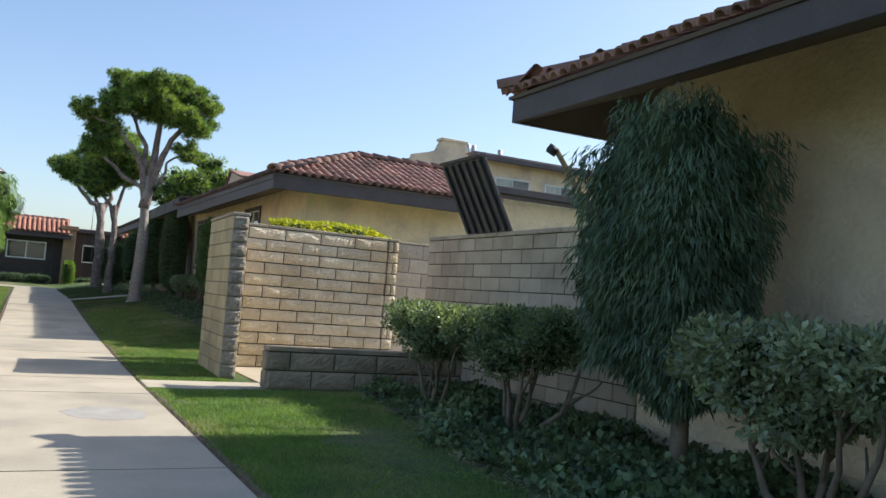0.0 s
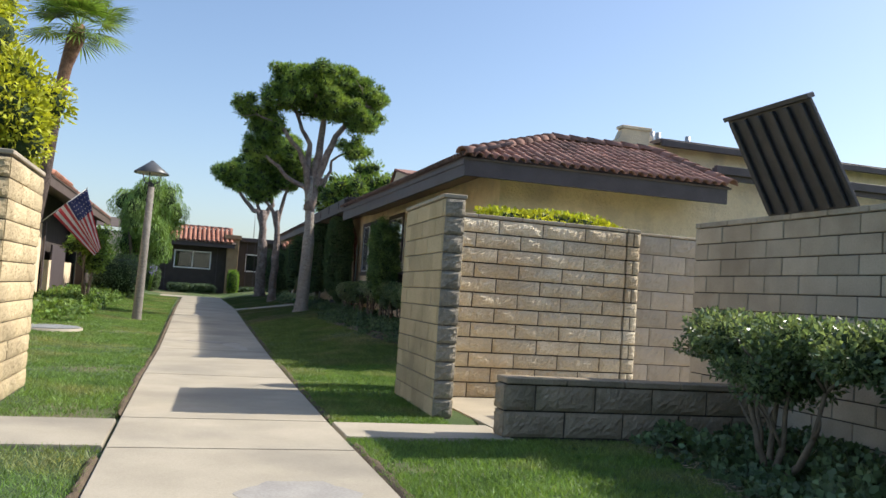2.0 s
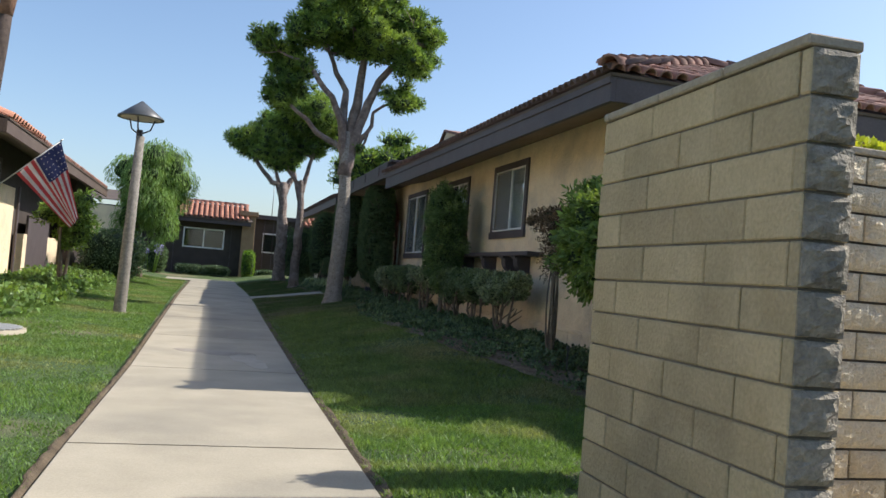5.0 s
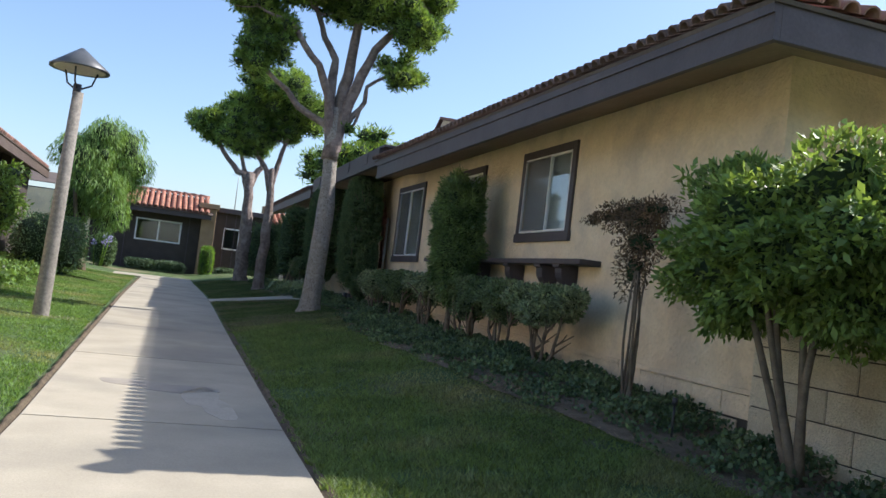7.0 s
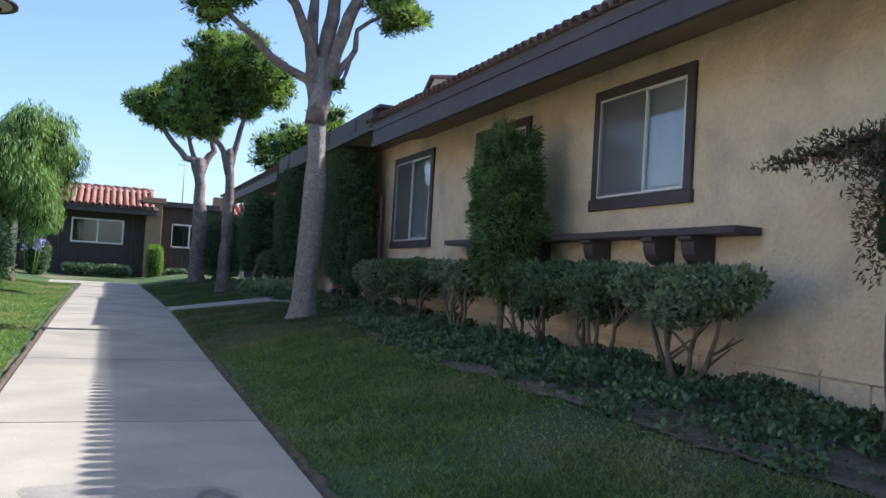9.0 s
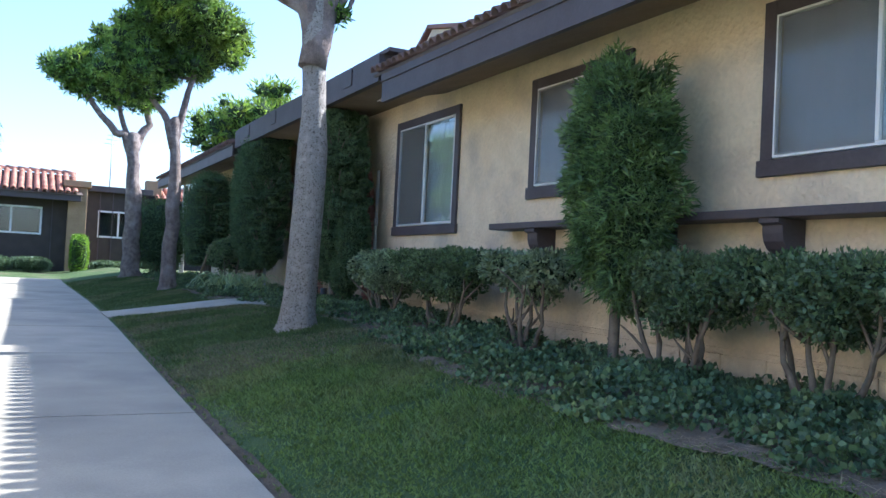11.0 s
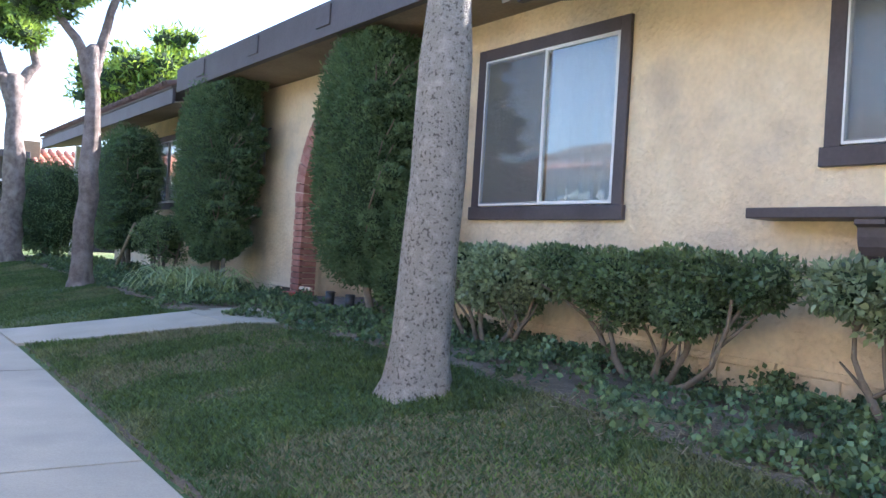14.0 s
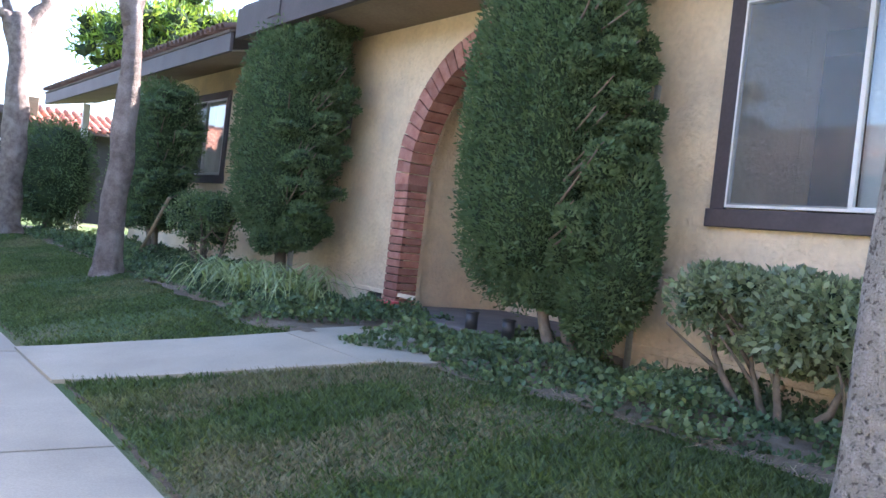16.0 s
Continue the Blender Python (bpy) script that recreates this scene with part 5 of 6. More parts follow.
CLUMPS = [(-0.67, 2.85, 0.2, 0.44), (-0.03, 2.93, -0.3, 0.47), (0.67, 2.85, 0.1, 0.47), (1.19, 2.6, -0.2, 0.41), (1.55, 2.49, 0.0, 0.26), (0.57, 2.23, -0.5, 0.44), (0.93, 1.87, -0.5, 0.41), (1.35, 1.92, 0.1, 0.32), (-0.1, 2.28, 0.5, 0.47), (-0.83, 2.28, -0.2, 0.49), (-1.22, 1.82, 0.4, 0.41), (-1.09, 1.4, 0.1, 0.36), (-1.76, 1.97, 0.0, 0.3), (-1.35, 1.02, 0.2, 0.37), (1.01, 1.17, -0.1, 0.35), (0.44, 2.65, 0.6, 0.47), (-0.41, 2.6, -0.4, 0.47), (0.05, 2.6, 0.5, 0.41), (0.24, 0.05, -0.05, 0.09)]
BOUGHS = [([(0.09, 0.52, 0.03), (0.16, 0.99, 0.05), (0.2, 1.61, 0.08), (0.26, 2.44, 0.1)],
         0.12), ([(0.21, 0.52, -0.06), (0.34, 0.99, -0.12), (0.52, 1.46, -0.18), (0.93, 1.97, -0.24), (1.24, 2.34, -0.3)],
         0.1), ([(-0.1, 0.26, -0.04), (-0.16, 0.57, -0.08), (-0.39, 1.04, -0.12), (-0.67, 1.3, -0.16), (-0.98, 1.66, -0.2)],
         0.085), ([(-0.08, 0.32, 0.05), (-0.1, 0.94, 0.1), (-0.08, 1.25, 0.15), (-0.31, 1.61, 0.2), (-0.47, 2.03, 0.25)],
         0.085), ([(-0.16, 0.11, 0.04), (-0.62, 0.32, 0.07), (-0.83, 0.57, 0.11), (-1.19, 0.83, 0.15)],
         0.07), ([(0.31, 0.32, -0.04), (0.47, 0.57, -0.07), (0.47, 0.83, -0.11), (0.83, 1.09, -0.15)],
         0.05)]
CLUMPS2 = [(-0.58, 1.52, 0.1, 0.62), (0.1, 1.85, -0.1, 0.72), (0.72, 1.75, 0.2, 0.5), (0.85, 1.34, 0, 0.33), (-0.83, 0.86, -0.2, 0.45), (-0.15, 1.01, 0.3, 0.5), (-0.57, 0.49, 0, 0.3), (-0.41, 2.07, -0.3, 0.55), (0.35, 1.11, -0.1, 0.36), (0.03, 2.41, 0.3, 0.5)]
BOUGHS2 = [([(-0.31, 0.22, 0), (-0.6, 0.6, 0.1), (-0.8, 1.1, 0.1)], 0.065), ([(0.2, 0.55, 0), (0.34, 1.1, -0.1), (0.5, 1.6, -0.1)], 0.065)]
CLUMPS3 = [(-1.2, 1.46, 0.1, 0.62), (-0.58, 1.99, -0.1, 0.6), (-0.53, 1.14, 0.3, 0.6), (0.16, 0.84, -0.2, 0.4), (-1.44, 1.19, 0, 0.4), (0.24, 1.76, 0.1, 0.7), (-0.21, 2.29, 0.2, 0.5)]
BOUGHS3 = [([(-0.4, 0.02, 0), (-0.75, 0.4, 0), (-1.03, 0.75, 0), (-1.2, 1.3, 0)], 0.1), ([(0.39, 0.3, 0), (0.3, 0.8, 0), (0.2, 1.4, 0.1)], 0.11), ([(-0.3, 0.5, 0.1), (-0.5, 1.2, 0.1)], 0.08)]


def build_trees():
    street_tree((2.84, 24.53, 0.34), (2.87, 24.53, 3.43), CLUMPS, 0.152, 21, "tall street tree with pale scaly trunk and cloudy crown", count=90000, size=0.095, limbs=BOUGHS, bow=0.06)
    street_tree((2.86, 32.5, 0.42), (2.82, 32.5, 3.49), CLUMPS2, 0.125, 22, "slender street tree with pale limbs and rounded leaf clumps", count=44000, size=0.11, bark="bark_rose", limbs=BOUGHS2)
    street_tree((2.95, 38.9, 0.45), (2.81, 38.9, 4.01), CLUMPS3, 0.2, 23, "far street tree with a stout pale trunk and dark leaf clumps", count=26000, size=0.14, bark="bark_rose", limbs=BOUGHS3)


def build_lamp():
    t = thing("path_lamp", (-0.92, 21.9, 0.03), "path lamp with leaning grey pole and dark conical hood", "lamp post")
    bm = bmesh.new()
    tube(bm, [(0, 0, -0.2), (0, 0, 0), (0.03, 0, 1.3), (0.07, 0, 2.86)], [0.105, 0.1, 0.085, 0.066], 18)
    part("pole", bm, M["pole"], t, "rough aggregate pole")
    bm = bmesh.new()
    tube(bm, [(0.05, 0, 2.82), (0.05, 0, 2.96)], [0.05, 0.05], 14)
    for a in range(3):
        an = a * 2 * math.pi / 3 + 0.4
        c, s = math.cos(an), math.sin(an)
        tube(bm, [(0.05 + c * 0.03, s * 0.03, 2.9), (0.05 + c * 0.17, s * 0.17, 2.98), (0.05 + c * 0.23, s * 0.23, 3.16)], [0.012, 0.012, 0.012], 8)
    part("bracket", bm, M["metal"], t, "black bent arms")
    bm = bmesh.new()
    prof = [(0.0, 3.43), (0.02, 3.425), (0.36, 3.165), (0.36, 3.14), (0.03, 3.39), (0.0, 3.4)]
    n = 28
    rings = [[bm.verts.new((0.05 + r * math.cos(2 * math.pi * k / n), r * math.sin(2 * math.pi * k / n), z)) for k in range(n)] for r, z in prof[1:5]]
    for a, b in zip(rings, rings[1:]):
        for k in range(n):
            bm.faces.new((a[k], b[k], b[(k + 1) % n], a[(k + 1) % n])).smooth = True
    bm.faces.new(rings[0])
    bm.faces.new(rings[-1][::-1])
    part("hood", bm, M["shade"], t, "dark grey cone hood")
    bm = bmesh.new()
    tube(bm, [(0.05, 0, 3.145), (0.05, 0, 3.18)], [0.31, 0.29], 24)
    part("diffuser", bm, M["offwhite"], t, "off-white diffuser disc")


def build_flag():
    t = thing("flag", (-3.06, 24.0, 2.22), "red and white striped flag with starred blue corner on slanted pole", "flag")
    # pole from the wall, leaning out
    a, b = Vector((-0.85, 0.1, -0.75)), Vector((0.70, 0, 0.70))
    bm = bmesh.new()
    tube(bm, [a, b], [0.014, 0.012], 10)
    tube(bm, [b, b + Vector((0.02, 0, 0.03))], [0.022, 0.01], 10)
    part("flag_pole", bm, M["galv"], t, "thin metal flag pole")
    bm = bmesh.new()
    n, m = 13 * 2, 30
    grid = {}
    top0 = Vector((0.02, 0, 0.04))
    for i in range(n + 1):
        for j in range(m + 1):
            u, v = i / n, j / m
            p = b.lerp(top0, u)
            x = p.x + (0.42 + 0.55 * u) * v
            y = p.y + 0.05 * math.sin(u * 9 + v * 2.5) * (0.3 + v)
            z = p.z - v * (1.38 - 0.5 * u) + 0.02 * math.sin(u * 12)
            grid[i, j] = bm.verts.new((x, y, z))
    for i in range(n):
        for j in range(m):
            f = bm.faces.new((grid[i, j], grid[i + 1, j], grid[i + 1, j + 1], grid[i, j + 1]))
            f.smooth = True
            f.material_index = 2 if (i < n * 0.54 and j < m * 0.36) else ((i // 2) % 2)
    bmesh.ops.solidify(bm, geom=bm.faces[:], thickness=0.003)
    part("cloth", bm, [M["red"], M["offwhite"], M["navy"]], t)
    # stars: small discs a little proud of the blue corner
    rng = np.random.RandomState(4)
    for i in range(6):
        for j in range(5):
            u, v = 0.04 + 0.085 * i, 0.04 + 0.075 * j
            p = b.lerp(top0, u)
            x = p.x + (0.42 + 0.55 * u) * v
            y = p.y + 0.05 * math.sin(u * 9 + v * 2.5) * (0.3 + v) - 0.012
            z = p.z - v * (1.38 - 0.5 * u) + 0.02 * math.sin(u * 12)
            bm = bmesh.new()
            ring = [(x + math.cos(k * math.pi / 5) * (0.016 if k % 2 else 0.008), z + math.sin(k * math.pi / 5) * (0.016 if k % 2 else 0.008)) for k in range(10)]
            solid(bm, [(px, y, pz) for px, pz in ring], [(px, y + 0.003, pz) for px, pz in ring])
            bmesh.ops.recalc_face_normals(bm, faces=bm.faces)
            part("star", bm, M["offwhite"], t)


def build_palm():
    t = thing("palm_tree", (-2.75, 20.0, 0.05), "tall fan palm with a fibrous brown trunk and stiff green fronds", "palm")
    bm = bmesh.new()
    rng = np.random.RandomState(9)
    tube(bm, [(-0.12, 0, -0.1), (-0.05, 0, 1.4), (0.1, 0, 2.6), (0.18, 0, 3.6), (0.2, 0, 4.0)], [0.16, 0.12, 0.105, 0.09, 0.085], 16, 0.06, rng)
    part("trunk", bm, M["palm"], t, "ringed dark brown trunk")
    bm = bmesh.new()
    tube(bm, [(0.2, 0, 4.0), (0.22, 0, 4.25), (0.3, 0, 4.8), (0.42, 0, 5.35), (0.45, 0, 5.6)], [0.09, 0.1, 0.11, 0.15, 0.1], 18, 0.14, rng)
    part("old_leaf_sheath", bm, M["sheath"], t, "dark fibrous leaf sheaths")
    V, F = [], []
    for k in range(34):
        az, el = rng.uniform(0, 6.283), rng.uniform(-0.5, 1.3)
        d = Vector((math.cos(az) * math.cos(el), math.sin(az) * math.cos(el), math.sin(el)))
        c = Vector((0.45, 0, 5.55)) + d * 0.55
        side = d.cross(Vector((0, 0, 1))).normalized() if abs(d.z) < 0.98 else Vector((1, 0, 0))
        up = side.cross(d)
        s = Vector((0.45, 0, 5.5))
        i0 = len(V)
        w = side * 0.012
        V += [s - w, s + w, c + w, c - w]
        F.append((i0, i0 + 1, i0 + 2, i0 + 3))
        for j in range(22):
            an = (j / 21 - 0.5) * 4.0
            q = d * math.cos(an) + side * math.sin(an)
            L = 0.62 * (1 - 0.12 * abs(an)) * rng.uniform(0.9, 1.1)
            e = c + q * L - Vector((0, 0, 0.14 * L))
            m_ = c + q * L * 0.5
            p = q.cross(up).normalized() * 0.02
            i0 = len(V)
            V += [c, m_ - p, e, m_ + p]
            F.append((i0, i0 + 1, i0 + 2, i0 + 3))
    place("fronds", mesh_np("fronds", [tuple(v) for v in V], F), M["leaf_tree"], t)


def build_left_garden():
    topiary("conifer", (-1.98, 12.6, 0.0), (0.66, 0.6, 0.95), 1.7, 31, "yellow-green bushy conifer rising behind the block wall", "leaf_yellow", 16000, 0.085, 2.2, 0.4, 0.08, 3, 0, 0.7, 0.16, category="tree", bodies=clusters((0, 0, 2.65), (0.5, 0.5, 0.85), 34, 1, 0.16, 0.3, 1.1), depth=0.4, core_shrink=0.7)
    topiary("conifer", (-2.45, 13.0, 0.0), (0.7, 0.7, 1.6), 1.6, 32, "yellow-green bushy conifer rising behind the block wall", "leaf_yellow", 16000, 0.085, 2.2, 0.4, 0.08, 3, 0, 0.7, 0.16, category="tree", bodies=clusters((0, 0, 3.2), (0.6, 0.6, 1.4), 50, 2, 0.18, 0.34, 1.1), depth=0.4, core_shrink=0.7)
    topiary("small_tree", (-2.35, 25.5, 0.12), (0.6, 0.5, 0.55), 0.95, 33, "small open evergreen tree with layered branches by the gateway", "leaf_tree", 9000, 0.09, 2.0, 0.4, 0.045, 3, 0, 0.9, 0.3, category="tree", bodies=clusters((0, 0, 1.45), (0.55, 0.5, 0.6), 22, 4, 0.14, 0.3, 0.6), depth=0.5, core_shrink=0.6)
    topiary("weeping_tree", (-1.75, 38.0, 0.2), (1.35, 1.3, 1.55), 1.7, 34, "soft weeping pepper tree with hanging pale green foliage", "leaf_pepper", 60000, 0.17, 2.0, 0.13, 0.1, 3, 2.4, 0.5, 0.25, category="tree", bodies=clusters((0, 0, 3.3), (1.15, 1.1, 1.25), 46, 3, 0.3, 0.55, 1.2) + [((0.6, 0, 2.0), (0.5, 0.5, 0.9)), ((-0.5, 0, 2.0), (0.5, 0.5, 0.8))], depth=0.45, core_shrink=0.6)
    topiary("clipped_bush", (-2.2, 33.0, 0.15), (0.75, 1.6, 0.62), 0.2, 35, "dark clipped box bush beside the far lawn", "leaf_dark", 6000, 0.07, 5, 0.5, 0.03, 3)
    topiary("clipped_bush", (-1.6, 43.5, 0.3), (0.38, 0.38, 0.55), 0.1, 36, "round dark bush with pale violet flower heads behind", "leaf_dark", 3000, 0.07, 3, 0.5, 0.03, 2)
    topiary("clipped_bush", (2.1, 44.9, 0.32), (0.25, 0.25, 0.55), 0.1, 37, "narrow yellow-green column bush against the tan pier", "leaf_bright", 2500, 0.06, 4, 0.5, 0.03, 2)
    for x0, x1 in ((-0.9, 0.2), (0.2, 1.3), (2.5, 3.6), (3.6, 4.6)):
        topiary("low_bush", ((x0 + x1) / 2, 45.2, 0.36), ((x1 - x0) / 2, 0.3, 0.2), 0.02, int(40 + x0 * 3), "low white-flecked flowering bush along the dark wall", "leaf_weep", 1800, 0.06, 4, 0.5, 0.02, 2)
    ground_cover("ivy", [(-3.8, -1.75, 19.0, 33.0), (-3.8, -2.2, 12.5, 19.0)], 51, "dense low green ivy bank beside the lawn", "leaf_bank", 0.085, 520, 0.2)
    # round cast cover on the lawn
    t = thing("utility_cover", (-2.05, 17.75, 0.0), "round grey ribbed utility cover on a low concrete ring", "cover")
    bm = bmesh.new()
    tube(bm, [(0, 0, -0.08), (0, 0, 0.06)], [0.56, 0.54], 32)
    part("ring", bm, M["concrete"], t)
    for i in range(14):
        y = -0.45 + i * 0.07
        L = math.sqrt(max(0.5 ** 2 - y * y, 0.0004))
        bm = bmesh.new()
        box(bm, -L, L, y - 0.02, y + 0.02, 0.06, 0.078, 0.003)
        part("rib", bm, M["galv"], t)
    # far hazy tree behind the roofs
    street_tree((8.6, 50, 0.2), (8.6, 50, 5.2), [(-0.6, 1.2, 0, 1.2), (0.9, 1.8, 0.3, 1.3), (2.0, 1.3, 0, 1.0), (-1.2, 0.4, 0.3, 0.8), (0.5, 0.6, -0.4, 1.0)], 0.2, 29, "broad green tree rising beyond the roofs", count=9000, size=0.3, group="distant trees")


def build_right_garden():
    cat = "clipped_bush"
    # before the near house
    for i, (y0, y1, z1) in enumerate(((6.75, 8.05, 1.0), (5.15, 6.65, 1.02), (2.3, 3.8, 1.05), (0.8, 2.2, 1.06))):
        clipped_hedge(y0, y1, 3.3, 4.1, 0.52, z1, 60 + i, "clipped glossy green bush on bare crooked stems before the tan wall" if i < 2 else "pale twiggy clipped bush on bare forked stems before the tan wall", leaf="leaf_hedge" if i < 2 else "leaf_pale")
    topiary("weeping_column", (3.9, 4.22, 0.03), (0.5, 0.58, 0.8), 0.85, 71, "tall shaggy weeping evergreen column on a single trunk by the stucco wall", "leaf_weep", 42000, 0.095, 3.6, 0.13, 0.06, 1, 2.3, 0.55, 0.12, bodies=[((0, 0.18, 1.66), (0.48, 0.57, 0.74)), ((0, 0.32, 1.05), (0.36, 0.34, 0.5)), ((0, -0.05, 0.95), (0.3, 0.3, 0.45)), ((-0.1, 0.6, 1.2), (0.2, 0.2, 0.4)), ((0, 0.05, 0.72), (0.16, 0.18, 0.3))], depth=0.2, core_shrink=0.84)
    # along house
    topiary("round_shrub", (4.15, 14.5, 0.1), (0.5, 0.92, 0.46), 0.93, 72, "large leafy green wisteria-like shrub on twisting trunks by the block footing", "leaf_wist", 22000, 0.075, 2.6, 0.42, 0.032, 5, 0.1, 0.95, 0.3)
    topiary("tall_shrub", (4.25, 16.65, 0.15), (0.12, 0.13, 0.3), 1.0, 73, "thin reddish shrub with many bare upright canes", "leaf_red", 5200, 0.045, 2.0, 0.3, 0.015, 7, 0, 0.9, 0.3, bodies=[((0, 0, 1.42), (0.2, 0.27, 0.17)), ((0, 0.05, 1.2), (0.14, 0.2, 0.2)), ((0, 0.05, 1.6), (0.22, 0.4, 0.08)), ((0, 0.2, 1.72), (0.2, 0.42, 0.05)), ((0.0, 0.5, 1.68), (0.1, 0.3, 0.04)), ((0.0, 0.85, 1.66), (0.07, 0.28, 0.025)), ((0, -0.2, 1.7), (0.15, 0.25, 0.1))], depth=0.9, core_shrink=0.4)
    topiary("column_shrub", (4.2, 21.3, 0.26), (0.29, 0.42, 0.80), 0.66, 74, "clipped green column shrub on a thin trunk between the windows", "leaf_long", 24000, 0.085, 2.4, 0.17, 0.045, 1, 0, 0.8, 0.16)
    for i, (y0, y1, z0, z1) in enumerate(((17.85, 19.05, 0.80, 1.14), (19.15, 20.1, 0.74, 1.17), (20.2, 21.25, 0.70, 1.19), (22.08, 23.1, 0.80, 1.18), (23.32, 25.0, 0.76, 1.21), (25.08, 26.3, 0.74, 1.18))):
        clipped_hedge(y0, y1, 4.02, 4.52, z0, z1, 80 + i, "sparse clipped bush with many bare forked branches showing" if i == 3 else "clipped dark glossy bush on bare crooked stems below the window ledge", thin=0.5 if i == 3 else 1.0, leaf="leaf_pale" if i in (0, 3, 5) else "leaf_hedge")
    topiary("tall_topiary", (4.25, 27.2, 0.4), (0.43, 0.8, 1.17), 0.42, 90, "tall dense clipped cypress topiary beside the brick arch", "leaf_dark", 95000, 0.042, 2.7, 0.38, 0.045, 3, -0.5, 0.55, 0.03, "clipped topiaries", bodies=ragged((0.36, 0.76, 1.17), 0.42, 11, 0.36) + [((0.05, -0.28, 0.85), (0.2, 0.24, 0.5)), ((0.0, -0.2, 0.5), (0.16, 0.2, 0.3))], depth=0.09, core_shrink=0.9)
    topiary("tall_topiary", (4.2, 31.2, 0.42), (0.5, 0.85, 1.1), 0.55, 91, "tall rounded clipped cypress topiary on a pale post", "leaf_dark", 60000, 0.045, 2.7, 0.36, 0.05, 3, -0.5, 0.55, 0.03, "clipped topiaries", True, bodies=ragged((0.44, 0.85, 1.15), 0.53, 12, 0.1), depth=0.1, core_shrink=0.9)
    topiary("tall_topiary", (4.0, 34.7, 0.44), (0.5, 0.95, 0.9), 0.5, 92, "dark clipped cypress topiary on bare leaning stems", "leaf_dark", 26000, 0.05, 2.6, 0.28, 0.04, 5, -0.5, 0.6, 0.04, "clipped topiaries", bodies=ragged((0.5, 0.95, 0.95), 0.5, 13, 0.1), depth=0.12, core_shrink=0.88)
    topiary("tall_topiary", (3.7, 39.5, 0.44), (0.6, 1.0, 0.9), 0.2, 93, "dark round clipped topiary at the end of the row", "leaf_dark", 8000, 0.075, 2.8, 0.3, 0.04, 3, 0, 0.6, 0.08, "clipped topiaries")
    soil_bed(4.72, 11.6, 27.4)
    soil_bed(4.72, 28.4, 41.5)
    ground_cover("ivy", [(None, 4.7, 11.7, 28.1), (None, 4.7, 28.75, 40.0)], 52, "dark green ivy ground cover along the foot of the house", "leaf_ivy", 0.04, 3000, 0.13)
    ground_cover("ivy", [(None, 4.7, 0.0, 8.8)], 53, "dark ivy ground cover beneath the clipped bushes", "leaf_ivy", 0.06, 1500, 0.12)
    clipped_hedge(32.3, 33.5, 3.7, 4.3, 0.85, 1.4, 97, "small sparse greyish bush on bare stems between the topiaries", thin=0.6)
    t = thing("garden_stake", (3.75, 34.6, 0.44), "pale timber stake leaning beside the clipped topiary", "stake")
    bm = bmesh.new()
    tube(bm, [(0, 0, -0.05), (0.12, -0.75, 0.85)], [0.028, 0.024], 6)
    part("stick", bm, M["straw"], t)
    # yellow-green creeper above the yard wall
    crown_t = thing("creeper", (3.9, 11.75, -0.05), "yellow-green creeper spilling over the top of the split block wall", "creeper")
    bm = bmesh.new()
    for x in (-0.4, 0.0, 0.4):
        tube(bm, path_curve((x * 0.3, 0, -0.05), (x, 0, 1.8), (0.05, 0, 0), 6), [0.02] * 7, 7)
    part("stem", bm, M["twig"], crown_t)
    crown("crown", [((0, 0, 1.9), (0.8, 0.18, 0.15)), ((0.5, 0, 1.86), (0.5, 0.16, 0.12)), ((-0.6, 0, 1.86), (0.3, 0.14, 0.13))], M["leaf_yellow"], 4200, 0.055, 95, crown_t, 2.5, 0.15, 9, 0.7)
    # strap-leaved clump by the porch
    rng = np.random.RandomState(7)
    t = thing("strap_plant", (3.6, 30.5, 0.42), "clump of long arching strap leaves beside the porch path", "plant")
    V, F = [], []
    for k in range(260):
        az, L = rng.uniform(0, 6.283), rng.uniform(0.45, 1.0)
        b0 = Vector((rng.uniform(-0.3, 0.3), rng.uniform(-0.8, 0.7), 0.05))
        d = Vector((math.cos(az), math.sin(az), 0))
        s = Vector((-d.y, d.x, 0)) * 0.012
        prev = None
        for i in range(5):
            u = i / 4
            c = b0 + d * L * u * 0.8 + Vector((0, 0, L * (1.3 * u - 1.25 * u * u)))
            w = s * (1 - u * 0.85)
            i0 = len(V)
            V += [c - w, c + w]
            if prev is not None:
                F.append((prev, prev + 1, i0 + 1, i0))
            prev = i0
    place("leaves", mesh_np("leaves", [tuple(v) for v in V], F), M["leaf_strap"], t)


